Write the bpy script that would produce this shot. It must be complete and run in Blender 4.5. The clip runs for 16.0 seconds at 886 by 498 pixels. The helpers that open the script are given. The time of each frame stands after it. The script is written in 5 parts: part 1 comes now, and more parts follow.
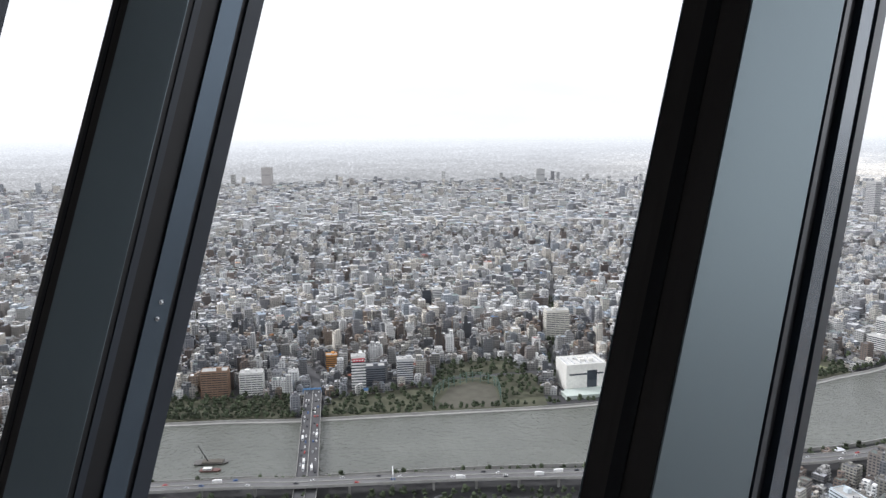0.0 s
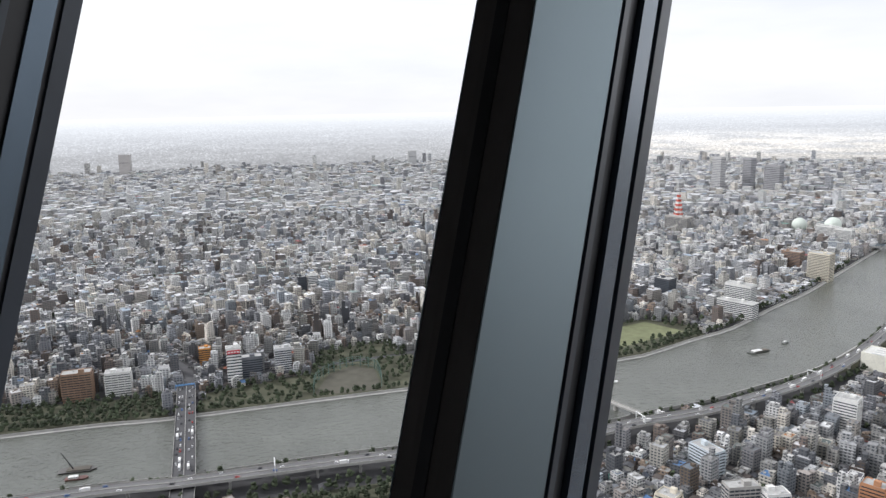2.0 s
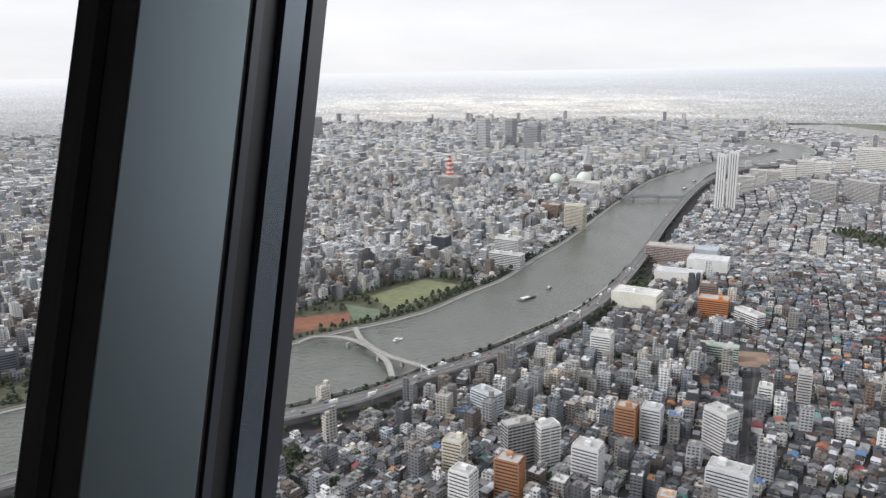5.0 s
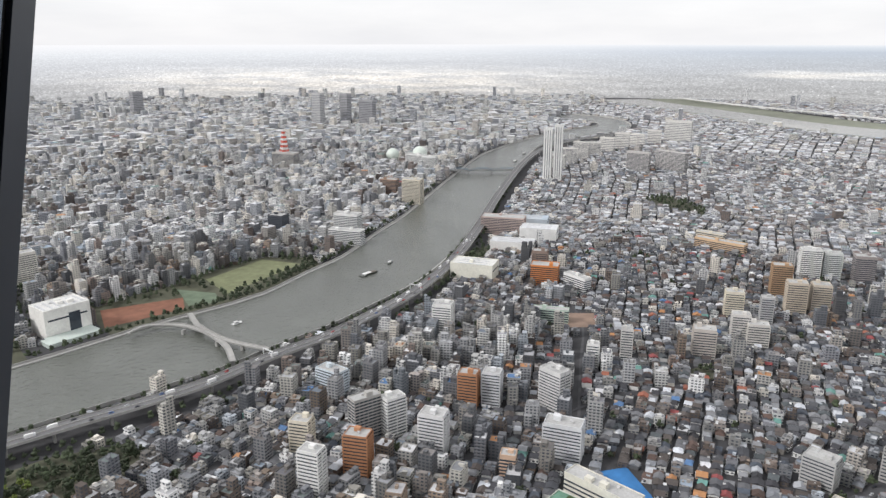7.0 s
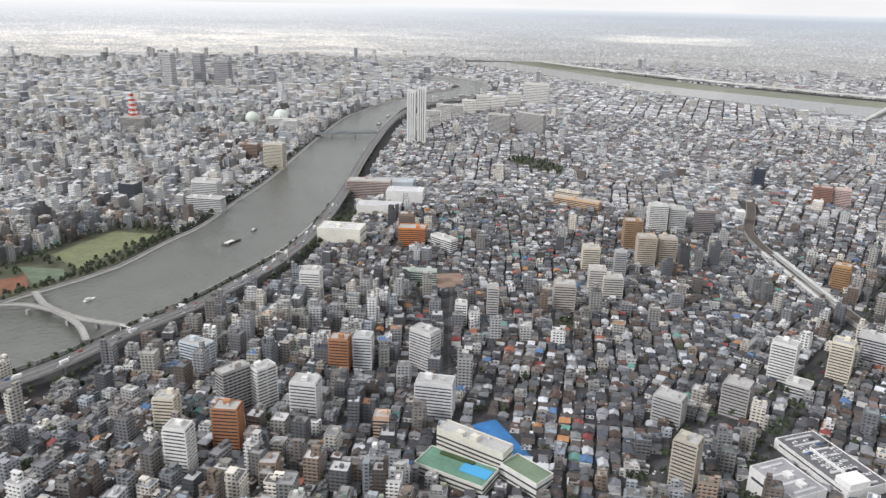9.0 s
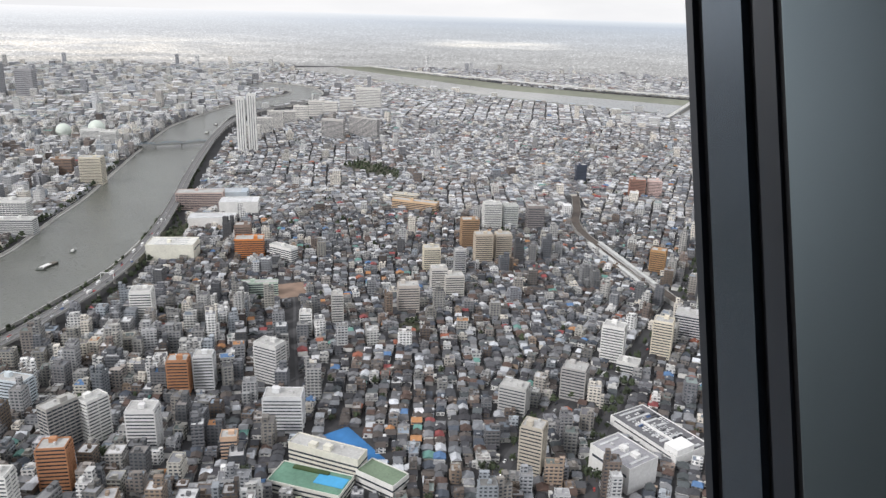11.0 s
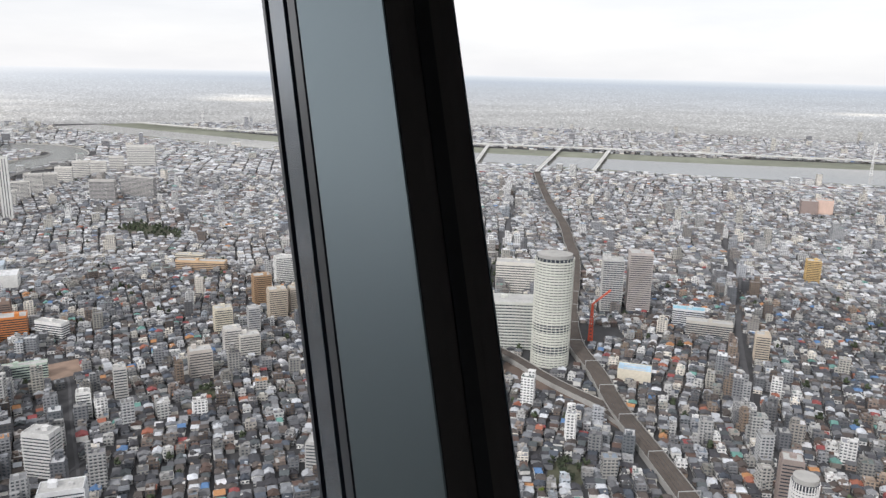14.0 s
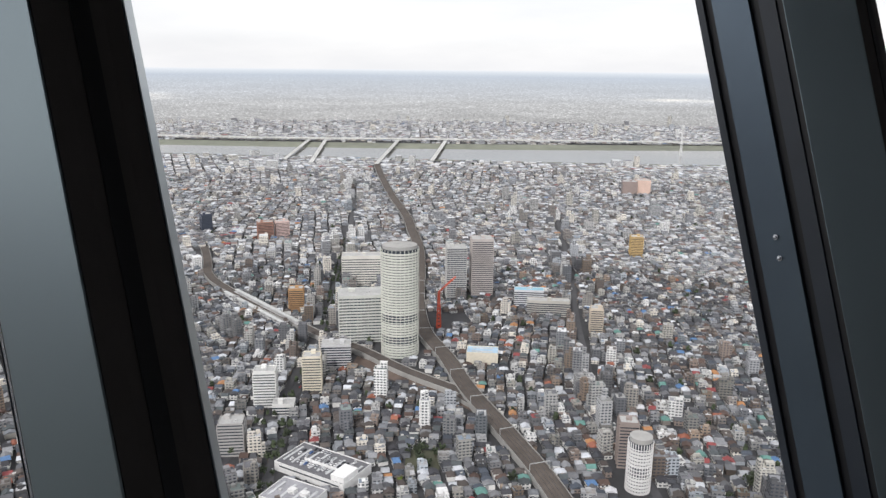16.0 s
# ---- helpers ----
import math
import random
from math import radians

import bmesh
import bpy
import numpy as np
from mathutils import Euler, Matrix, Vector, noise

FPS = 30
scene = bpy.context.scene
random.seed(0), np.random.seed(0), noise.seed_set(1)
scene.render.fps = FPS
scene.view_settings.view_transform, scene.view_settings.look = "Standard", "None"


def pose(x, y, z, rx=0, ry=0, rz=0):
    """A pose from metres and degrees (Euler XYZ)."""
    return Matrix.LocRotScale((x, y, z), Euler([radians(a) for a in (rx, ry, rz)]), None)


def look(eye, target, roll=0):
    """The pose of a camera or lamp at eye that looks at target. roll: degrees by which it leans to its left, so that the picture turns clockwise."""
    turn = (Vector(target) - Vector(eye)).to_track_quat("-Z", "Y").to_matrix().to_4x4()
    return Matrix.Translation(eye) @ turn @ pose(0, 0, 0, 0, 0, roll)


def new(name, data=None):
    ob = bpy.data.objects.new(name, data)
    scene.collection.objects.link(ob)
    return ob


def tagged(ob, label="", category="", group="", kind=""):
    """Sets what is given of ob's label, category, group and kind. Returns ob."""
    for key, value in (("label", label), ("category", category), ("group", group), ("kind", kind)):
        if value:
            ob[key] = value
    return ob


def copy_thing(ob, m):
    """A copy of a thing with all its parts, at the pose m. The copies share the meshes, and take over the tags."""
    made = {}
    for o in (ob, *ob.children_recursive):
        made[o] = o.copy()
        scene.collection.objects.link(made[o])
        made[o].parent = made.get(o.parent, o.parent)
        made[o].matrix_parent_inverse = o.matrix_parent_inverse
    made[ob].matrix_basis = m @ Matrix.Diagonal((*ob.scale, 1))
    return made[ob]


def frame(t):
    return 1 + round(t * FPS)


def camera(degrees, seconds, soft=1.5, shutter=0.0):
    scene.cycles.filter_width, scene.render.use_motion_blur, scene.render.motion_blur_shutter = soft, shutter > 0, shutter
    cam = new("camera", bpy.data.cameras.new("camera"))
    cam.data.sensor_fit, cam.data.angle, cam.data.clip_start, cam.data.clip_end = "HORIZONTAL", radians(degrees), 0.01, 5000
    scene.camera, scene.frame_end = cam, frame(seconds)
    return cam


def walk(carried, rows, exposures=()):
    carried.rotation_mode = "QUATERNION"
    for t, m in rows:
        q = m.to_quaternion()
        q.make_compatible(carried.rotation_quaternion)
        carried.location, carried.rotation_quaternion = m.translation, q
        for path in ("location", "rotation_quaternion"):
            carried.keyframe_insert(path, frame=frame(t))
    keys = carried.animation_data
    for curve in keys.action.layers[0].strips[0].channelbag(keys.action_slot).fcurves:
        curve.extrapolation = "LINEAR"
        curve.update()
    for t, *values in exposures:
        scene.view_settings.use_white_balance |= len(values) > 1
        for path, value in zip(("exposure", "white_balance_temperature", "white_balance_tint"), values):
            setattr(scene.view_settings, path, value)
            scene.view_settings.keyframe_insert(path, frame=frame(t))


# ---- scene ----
cam = camera(61.35, 16.0, soft=1.45)
# seconds, place, tilt from straight down, heading, lean
ROWS = [
    (0.0, -1.127, -0.378, 350.0, 80.64, 0.0, -0.53),
    (0.5, -1.101, -0.388, 350.0, 80.39, -2.23, -0.48),
    (1.0, -1.076, -0.399, 350.0, 79.97, -4.9, -0.64),
    (1.5, -1.05, -0.41, 350.0, 79.52, -7.27, -0.79),
    (2.0, -1.024, -0.422, 350.0, 79.2, -9.67, -1.08),
    (2.5, -0.998, -0.434, 350.0, 78.76, -12.06, -1.03),
    (3.0, -0.966, -0.438, 350.0, 78.15, -14.67, -1.18),
    (3.5, -0.934, -0.442, 350.0, 77.81, -17.41, -1.19),
    (4.0, -0.888, -0.45, 350.0, 77.42, -20.36, -1.12),
    (6.5, -0.659, -0.493, 350.0, 74.52, -36.38, -0.3),
    (7.0, -0.613, -0.502, 350.0, 74.25, -39.36, -0.01),
    (7.5, -0.594, -0.526, 350.0, 73.99, -42.39, 0.23),
    (8.0, -0.575, -0.55, 350.0, 73.66, -45.2, 0.41),
    (8.5, -0.557, -0.575, 350.0, 72.5, -47.48, 0.89),
    (11.0, -0.462, -0.696, 350.0, 72.22, -62.7, 1.61),
    (11.5, -0.46, -0.761, 350.0, 73.33, -66.14, 1.64),
    (12.0, -0.458, -0.825, 350.0, 74.35, -69.32, 1.31),
    (12.5, -0.456, -0.89, 350.0, 75.14, -71.68, 1.58),
    (13.0, -0.433, -0.943, 350.0, 75.65, -73.84, 1.81),
    (13.5, -0.409, -0.996, 350.0, 76.12, -76.13, 1.78),
    (14.0, -0.379, -1.068, 350.0, 76.42, -78.89, 1.28),
    (14.5, -0.348, -1.14, 350.0, 76.62, -82.66, 0.91),
    (15.0, -0.318, -1.189, 350.0, 76.42, -85.76, 0.57),
    (15.5, -0.288, -1.238, 350.0, 76.26, -88.68, 0.5),
    (16.0, -0.284, -1.268, 350.0, 76.09, -91.1, 0.63),
]
walk(cam, [(t, pose(x, y, z, 0, 0, yaw) @ pose(0, 0, 0, tilt) @ pose(0, 0, 0, 0, 0, lean)) for t, x, y, z, tilt, yaw, lean in ROWS],
     [(0.0, 0.17, 6240, 12), (2.0, 0.10, 6290, 12), (4.0, 0.0, 6330, 12), (7.0, 0.0, 6430, 12), (16.0, 0.02, 6430, 12)])

# ---- world and sun ----
SUN_AZ, SUN_EL = -68.0, 38.0          # bearing clockwise from +y, height in degrees
world = bpy.data.worlds.new("overcast_sky")
scene.world = world
world.use_nodes = True
wn, wl = world.node_tree.nodes, world.node_tree.links
wn.clear()
w_out = wn.new("ShaderNodeOutputWorld")
w_bg = wn.new("ShaderNodeBackground")
w_sky = wn.new("ShaderNodeTexSky")
w_sky.sky_type, w_sky.sun_disc = "NISHITA", False
w_sky.sun_elevation, w_sky.sun_rotation = radians(SUN_EL), radians(SUN_AZ)
w_sky.altitude = 350
w_scale = wn.new("ShaderNodeMix")
w_scale.data_type, w_scale.blend_type = "RGBA", "MULTIPLY"
w_scale.inputs[0].default_value = 1.0
w_scale.inputs[7].default_value = (0.10, 0.10, 0.10, 1)
wl.new(w_sky.outputs[0], w_scale.inputs[6])
w_tc = wn.new("ShaderNodeTexCoord")
w_map = wn.new("ShaderNodeMapping")
w_map.inputs["Scale"].default_value = (1.0, 1.0, 5.0)
wl.new(w_tc.outputs["Generated"], w_map.inputs["Vector"])
w_noise = wn.new("ShaderNodeTexNoise")
w_noise.inputs["Scale"].default_value, w_noise.inputs["Detail"].default_value, w_noise.inputs["Roughness"].default_value = 2.2, 7, 0.55
wl.new(w_map.outputs[0], w_noise.inputs["Vector"])
w_ramp = wn.new("ShaderNodeValToRGB")
w_ramp.color_ramp.elements[0].position, w_ramp.color_ramp.elements[0].color = 0.36, (0.94, 0.95, 0.965, 1)
w_ramp.color_ramp.elements[1].position, w_ramp.color_ramp.elements[1].color = 0.62, (1.09, 1.09, 1.085, 1)
wl.new(w_noise.outputs[0], w_ramp.inputs[0])
w_mix = wn.new("ShaderNodeMix")
w_mix.data_type = "RGBA"
w_mix.inputs[0].default_value = 0.88          # cloud cover
wl.new(w_scale.outputs[2], w_mix.inputs[6])
wl.new(w_ramp.outputs[0], w_mix.inputs[7])
wl.new(w_mix.outputs[2], w_bg.inputs["Color"])
w_bg.inputs["Strength"].default_value = 0.99
wl.new(w_bg.outputs[0], w_out.inputs["Surface"])

sun = new("sun", bpy.data.lights.new("sun", "SUN"))
sun.data.energy, sun.data.angle, sun.data.color = 2.15, radians(9), (1.0, 0.97, 0.93)
sa, se = radians(SUN_AZ), radians(SUN_EL)
sun.matrix_world = look((0, 0, 900), (-math.sin(sa) * math.cos(se) * 100, -math.cos(sa) * math.cos(se) * 100, 900 - math.sin(se) * 100))


# ---- materials ----
def material(name, base, rough=0.7, metal=0.0, spread=0.25, scale=1.0, bump=0.0, bump_scale=None, attr="", island=0.0, spec=0.5, bump_depth=1.0):
    """A plain surface: base colour (or a colour attribute times it), stains at two scales, optional relief."""
    m = bpy.data.materials.new(name)
    m.use_nodes = True
    n, l = m.node_tree.nodes, m.node_tree.links
    b = n["Principled BSDF"]
    b.inputs["Roughness"].default_value, b.inputs["Metallic"].default_value = rough, metal
    b.inputs["Specular IOR Level"].default_value = spec
    geo = n.new("ShaderNodeNewGeometry")
    col = None
    if attr:
        a = n.new("ShaderNodeAttribute")
        a.attribute_name = attr
        col = a.outputs["Color"]
    fac = []
    for k, (s, d) in enumerate(((scale, 6), (scale * 0.13, 4))):
        t = n.new("ShaderNodeTexNoise")
        t.inputs["Scale"].default_value, t.inputs["Detail"].default_value = s, d
        l.new(geo.outputs["Position"], t.inputs["Vector"])
        fac.append(t)
    mul = n.new("ShaderNodeMath")
    mul.operation = "ADD"
    l.new(fac[0].outputs[0], mul.inputs[0])
    l.new(fac[1].outputs[0], mul.inputs[1])
    mr = n.new("ShaderNodeMapRange")
    mr.inputs["From Min"].default_value, mr.inputs["From Max"].default_value = 0.6, 1.4
    mr.inputs["To Min"].default_value, mr.inputs["To Max"].default_value = 1 - spread, 1 + spread
    l.new(mul.outputs[0], mr.inputs["Value"])
    last = mr.outputs[0]
    if island:
        mi = n.new("ShaderNodeMapRange")
        mi.inputs["To Min"].default_value, mi.inputs["To Max"].default_value = 1 - island, 1 + island
        l.new(geo.outputs["Random Per Island"], mi.inputs["Value"])
        mm = n.new("ShaderNodeMath")
        mm.operation = "MULTIPLY"
        l.new(last, mm.inputs[0])
        l.new(mi.outputs[0], mm.inputs[1])
        last = mm.outputs[0]
    mix = n.new("ShaderNodeMix")
    mix.data_type, mix.blend_type = "RGBA", "MULTIPLY"
    mix.inputs[0].default_value = 1.0
    if col:
        l.new(col, mix.inputs[6])
    else:
        mix.inputs[6].default_value = (*base, 1)
    l.new(last, mix.inputs[7])
    l.new(mix.outputs[2], b.inputs["Base Color"])
    if bump:
        bt = n.new("ShaderNodeTexNoise")
        bt.inputs["Scale"].default_value, bt.inputs["Detail"].default_value = bump_scale or scale * 4, 5
        l.new(geo.outputs["Position"], bt.inputs["Vector"])
        bp = n.new("ShaderNodeBump")
        bp.inputs["Strength"].default_value, bp.inputs["Distance"].default_value = bump, bump_depth
        l.new(bt.outputs[0], bp.inputs["Height"])
        l.new(bp.outputs[0], b.inputs["Normal"])
    return m


def windowed(name):
    """Wall of a distant building: the building's own colour with rows of darker, glossier windows, storey by storey."""
    m = material(name, (0.5, 0.5, 0.5), 0.75, attr="tint", spread=0.18, scale=0.35)
    n, l = m.node_tree.nodes, m.node_tree.links
    b = n["Principled BSDF"]
    geo = n.new("ShaderNodeNewGeometry")
    sp = n.new("ShaderNodeSeparateXYZ")
    l.new(geo.outputs["Position"], sp.inputs[0])
    cr = n.new("ShaderNodeVectorMath")
    cr.operation = "CROSS_PRODUCT"
    l.new(geo.outputs["True Normal"], cr.inputs[0])
    cr.inputs[1].default_value = (0, 0, 1)
    dt = n.new("ShaderNodeVectorMath")
    dt.operation = "DOT_PRODUCT"
    l.new(cr.outputs[0], dt.inputs[0])
    l.new(geo.outputs["Position"], dt.inputs[1])

    def band(src, period, lo, hi):
        d = n.new("ShaderNodeMath")
        d.operation = "DIVIDE"
        l.new(src, d.inputs[0])
        d.inputs[1].default_value = period
        f = n.new("ShaderNodeMath")
        f.operation = "FRACT"
        l.new(d.outputs[0], f.inputs[0])
        g = n.new("ShaderNodeMath")
        g.operation = "GREATER_THAN"
        l.new(f.outputs[0], g.inputs[0])
        g.inputs[1].default_value = lo
        h = n.new("ShaderNodeMath")
        h.operation = "LESS_THAN"
        l.new(f.outputs[0], h.inputs[0])
        h.inputs[1].default_value = hi
        p = n.new("ShaderNodeMath")
        p.operation = "MULTIPLY"
        l.new(g.outputs[0], p.inputs[0])
        l.new(h.outputs[0], p.inputs[1])
        return p.outputs[0]

    w = n.new("ShaderNodeMath")
    w.operation = "MULTIPLY"
    l.new(band(sp.outputs["Z"], 3.1, 0.32, 0.80), w.inputs[0])
    l.new(band(dt.outputs["Value"], 3.6, 0.18, 0.78), w.inputs[1])
    mx = n.new("ShaderNodeMix")
    mx.data_type = "RGBA"
    src = b.inputs["Base Color"].links[0].from_socket
    l.new(w.outputs[0], mx.inputs[0])
    l.new(src, mx.inputs[6])
    mx.inputs[7].default_value = (0.07, 0.08, 0.095, 1)
    l.new(mx.outputs[2], b.inputs["Base Color"])
    rr = n.new("ShaderNodeMapRange")
    rr.inputs["To Min"].default_value, rr.inputs["To Max"].default_value = 0.8, 0.25
    l.new(w.outputs[0], rr.inputs["Value"])
    l.new(rr.outputs[0], b.inputs["Roughness"])
    return m


M_WALL = material("painted_render", (1, 1, 1), 0.8, attr="tint", spread=0.16, scale=0.4)
M_ROOF = material("roofing", (1, 1, 1), 0.75, attr="tint", spread=0.28, scale=0.5)
M_WIN = windowed("wall_with_windows")
M_GLASS_DARK = material("window_glass", (0.05, 0.06, 0.075), 0.12, spread=0.3, scale=0.2)
M_GROUND = material("town_ground", (0.046, 0.046, 0.049), 0.9, spread=0.5, scale=0.05)
M_ASPHALT = material("asphalt", (0.075, 0.075, 0.08), 0.85, spread=0.25, scale=0.12)
M_ROADWAY = material("worn_grey_roadway", (0.15, 0.15, 0.152), 0.85, spread=0.2, scale=0.1)
M_CONCRETE = material("concrete", (0.36, 0.355, 0.34), 0.8, spread=0.2, scale=0.15)
M_STEEL = material("painted_steel", (1, 1, 1), 0.5, attr="tint", spread=0.12, scale=0.3)
M_FIELD = material("sports_field", (1, 1, 1), 0.95, attr="tint", spread=0.35, scale=0.08)
M_LEAF = material("foliage", (0.040, 0.054, 0.028), 0.85, spread=0.6, scale=0.25, island=0.45)
M_LEAF_LIGHT = material("bright_foliage", (0.13, 0.17, 0.035), 0.8, spread=0.5, scale=0.25, island=0.4)
M_BARK = material("bark", (0.10, 0.08, 0.06), 0.9, spread=0.3, scale=2.0)
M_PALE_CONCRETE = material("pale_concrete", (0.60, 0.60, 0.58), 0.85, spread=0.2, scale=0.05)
M_BALLAST = material("track_ballast", (0.095, 0.078, 0.066), 0.95, spread=0.35, scale=0.12)
M_GRASS = material("river_grass", (0.085, 0.088, 0.058), 0.95, spread=0.5, scale=0.03)
# flood bank grass, its colour paled for the haze over it
M_HAZED_GRASS = material("haze_paled_bank_grass", (0.19, 0.20, 0.155), 0.95, spread=0.35, scale=0.02)
M_WATER = material("river_water", (0.110, 0.117, 0.102), 0.14, spread=0.25, scale=0.012, bump=1.0, bump_scale=0.16, spec=0.62, bump_depth=2.2)
# far water: part of the sky's bright reflection is in its pale base
M_CALM = material("calm_sky_pale_water", (0.30, 0.30, 0.285), 0.10, spread=0.15, scale=0.006, bump=0.1, bump_scale=0.05)
M_PANEL = material("grey_cover_panel", (0.30, 0.362, 0.388), 0.35, 0.8, spread=0.05, scale=3.0, bump=0.02, bump_scale=260)
M_BLACK = material("black_gasket", (0.018, 0.018, 0.02), 0.45, spread=0.25, scale=6.0)
M_COVER = material("black_brown_cover", (0.095, 0.082, 0.076), 0.55, spread=0.2, scale=4.0)
M_FRAME = material("blue_grey_aluminium", (0.135, 0.175, 0.22), 0.27, 0.65, spread=0.15, scale=2.5)
M_BEAD = material("dark_bead", (0.046, 0.056, 0.074), 0.4, spread=0.2, scale=5.0)
M_CHROME = material("bolt_steel", (0.75, 0.76, 0.78), 0.18, 1.0, spread=0.1, scale=20)
M_DECK = material("deck_interior", (0.30, 0.30, 0.31), 0.6, spread=0.12, scale=1.2)


def distance_material():
    """Glowing backdrop: the plain beyond the modelled city, kilometres of bright haze painted in."""
    m = bpy.data.materials.new("painted_hazy_distance")
    m.use_nodes = True
    n, l = m.node_tree.nodes, m.node_tree.links
    n.clear()
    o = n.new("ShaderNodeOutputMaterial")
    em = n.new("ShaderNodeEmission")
    geo = n.new("ShaderNodeNewGeometry")
    sp = n.new("ShaderNodeSeparateXYZ")
    l.new(geo.outputs["Position"], sp.inputs[0])
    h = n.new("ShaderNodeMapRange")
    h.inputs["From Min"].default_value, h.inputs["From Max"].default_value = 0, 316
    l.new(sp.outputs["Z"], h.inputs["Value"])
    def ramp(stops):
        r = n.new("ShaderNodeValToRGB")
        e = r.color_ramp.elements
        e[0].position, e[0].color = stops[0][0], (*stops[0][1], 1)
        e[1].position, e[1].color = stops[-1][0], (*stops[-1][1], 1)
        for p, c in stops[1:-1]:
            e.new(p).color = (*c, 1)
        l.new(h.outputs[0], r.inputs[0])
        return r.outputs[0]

    # painted haze: thinner and bluer to the east, bright and milky towards the sun
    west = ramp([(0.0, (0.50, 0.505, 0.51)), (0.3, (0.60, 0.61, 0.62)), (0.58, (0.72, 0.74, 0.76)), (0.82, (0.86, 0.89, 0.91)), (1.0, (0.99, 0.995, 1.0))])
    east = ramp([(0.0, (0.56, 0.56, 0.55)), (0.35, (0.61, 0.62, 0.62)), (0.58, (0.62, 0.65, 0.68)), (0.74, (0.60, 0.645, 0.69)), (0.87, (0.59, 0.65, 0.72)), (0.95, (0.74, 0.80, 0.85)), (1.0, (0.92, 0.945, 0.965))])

    def calc(op, p, q=None):
        m2 = n.new("ShaderNodeMath")
        m2.operation = op
        for k, value in enumerate((p, q)):
            if isinstance(value, (int, float)):
                m2.inputs[k].default_value = value
            elif value is not None:
                l.new(value, m2.inputs[k])
        return m2.outputs[0]

    def ranged(src, a0, a1, b0, b1, kind="SMOOTHSTEP"):
        r = n.new("ShaderNodeMapRange")
        r.interpolation_type = kind
        for key, value in (("From Min", a0), ("From Max", a1), ("To Min", b0), ("To Max", b1)):
            r.inputs[key].default_value = value
        l.new(src, r.inputs["Value"])
        return r.outputs[0]

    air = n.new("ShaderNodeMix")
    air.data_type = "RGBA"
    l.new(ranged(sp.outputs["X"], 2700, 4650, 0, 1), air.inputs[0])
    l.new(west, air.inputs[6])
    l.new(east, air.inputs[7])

    turn = calc("ARCTAN2", sp.outputs["X"], sp.outputs["Y"])          # bearing
    arc = calc("MULTIPLY", turn, 4760.0)
    z = sp.outputs["Z"]

    def grid(wide, high, kind="CHEBYCHEV"):
        """Upright specks of far buildings, one random tone each."""
        at = n.new("ShaderNodeCombineXYZ")
        l.new(calc("DIVIDE", arc, wide), at.inputs[0])
        l.new(calc("DIVIDE", z, high), at.inputs[1])
        t = n.new("ShaderNodeTexVoronoi")
        t.voronoi_dimensions, t.distance = "2D", kind
        l.new(at.outputs[0], t.inputs["Vector"])
        c = n.new("ShaderNodeSeparateColor")
        l.new(t.outputs["Color"], c.inputs[0])
        return c.outputs[0]

    def tones(src, stops):
        r = n.new("ShaderNodeValToRGB")
        e = r.color_ramp.elements
        e[0].position, e[0].color = stops[0][0], (stops[0][1],) * 3 + (1,)
        e[1].position, e[1].color = stops[-1][0], (stops[-1][1],) * 3 + (1,)
        for p, c in stops[1:-1]:
            e.new(p).color = (c, c, c, 1)
        l.new(src, r.inputs[0])
        return r.outputs[0]

    def drift(wide, high, low, top, b0, b1, detail=4):
        """Broad uneven stretches of the plain: woods, open ground, bright roofs."""
        at = n.new("ShaderNodeCombineXYZ")
        l.new(calc("DIVIDE", arc, wide), at.inputs[0])
        l.new(calc("DIVIDE", z, high), at.inputs[1])
        t = n.new("ShaderNodeTexNoise")
        t.inputs["Scale"].default_value, t.inputs["Detail"].default_value = 1.0, detail
        l.new(at.outputs[0], t.inputs["Vector"])
        return ranged(t.outputs[0], low, top, b0, b1)

    large = tones(grid(34, 13), [(0.0, 0.66), (0.3, 0.84), (0.7, 1.0), (0.88, 1.08), (0.95, 1.28), (1.0, 1.45)])
    small = tones(grid(15, 7), [(0.0, 0.74), (0.3, 0.88), (0.7, 1.0), (0.88, 1.1), (0.95, 1.35), (1.0, 1.5)])
    detail = calc("MULTIPLY", calc("MULTIPLY", large, small), calc("MULTIPLY", drift(420, 24, 0.35, 0.65, 0.92, 1.07), drift(1300, 60, 0.4, 0.68, 0.96, 1.06)))

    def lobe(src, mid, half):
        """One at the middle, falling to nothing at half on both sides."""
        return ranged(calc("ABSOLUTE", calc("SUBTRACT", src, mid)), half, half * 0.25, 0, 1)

    # sunlit stretches between clouds, painted as brighter, warmer glow on the plain
    painted_sun = calc("MULTIPLY", lobe(turn, radians(32), radians(25)), lobe(z, 85, 125))
    painted_sun = calc("ADD", painted_sun, calc("MULTIPLY", lobe(turn, radians(66), radians(7)), lobe(z, 150, 32)))
    painted_sun = calc("ADD", painted_sun, calc("MULTIPLY", lobe(turn, radians(109), radians(5)), lobe(z, 152, 14)))
    painted_sun = calc("MULTIPLY", painted_sun, drift(300, 22, 0.3, 0.62, 0.35, 1.0))
    glow = calc("ADD", calc("MULTIPLY", painted_sun, 0.62), 1.0)

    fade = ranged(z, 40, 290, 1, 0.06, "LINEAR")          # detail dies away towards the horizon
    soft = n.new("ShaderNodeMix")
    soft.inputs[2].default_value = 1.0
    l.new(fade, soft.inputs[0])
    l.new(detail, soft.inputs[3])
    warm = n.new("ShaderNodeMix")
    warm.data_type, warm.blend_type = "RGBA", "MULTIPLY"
    l.new(painted_sun, warm.inputs[0])
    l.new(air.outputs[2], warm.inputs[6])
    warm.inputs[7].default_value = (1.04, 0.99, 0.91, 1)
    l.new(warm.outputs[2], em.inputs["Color"])
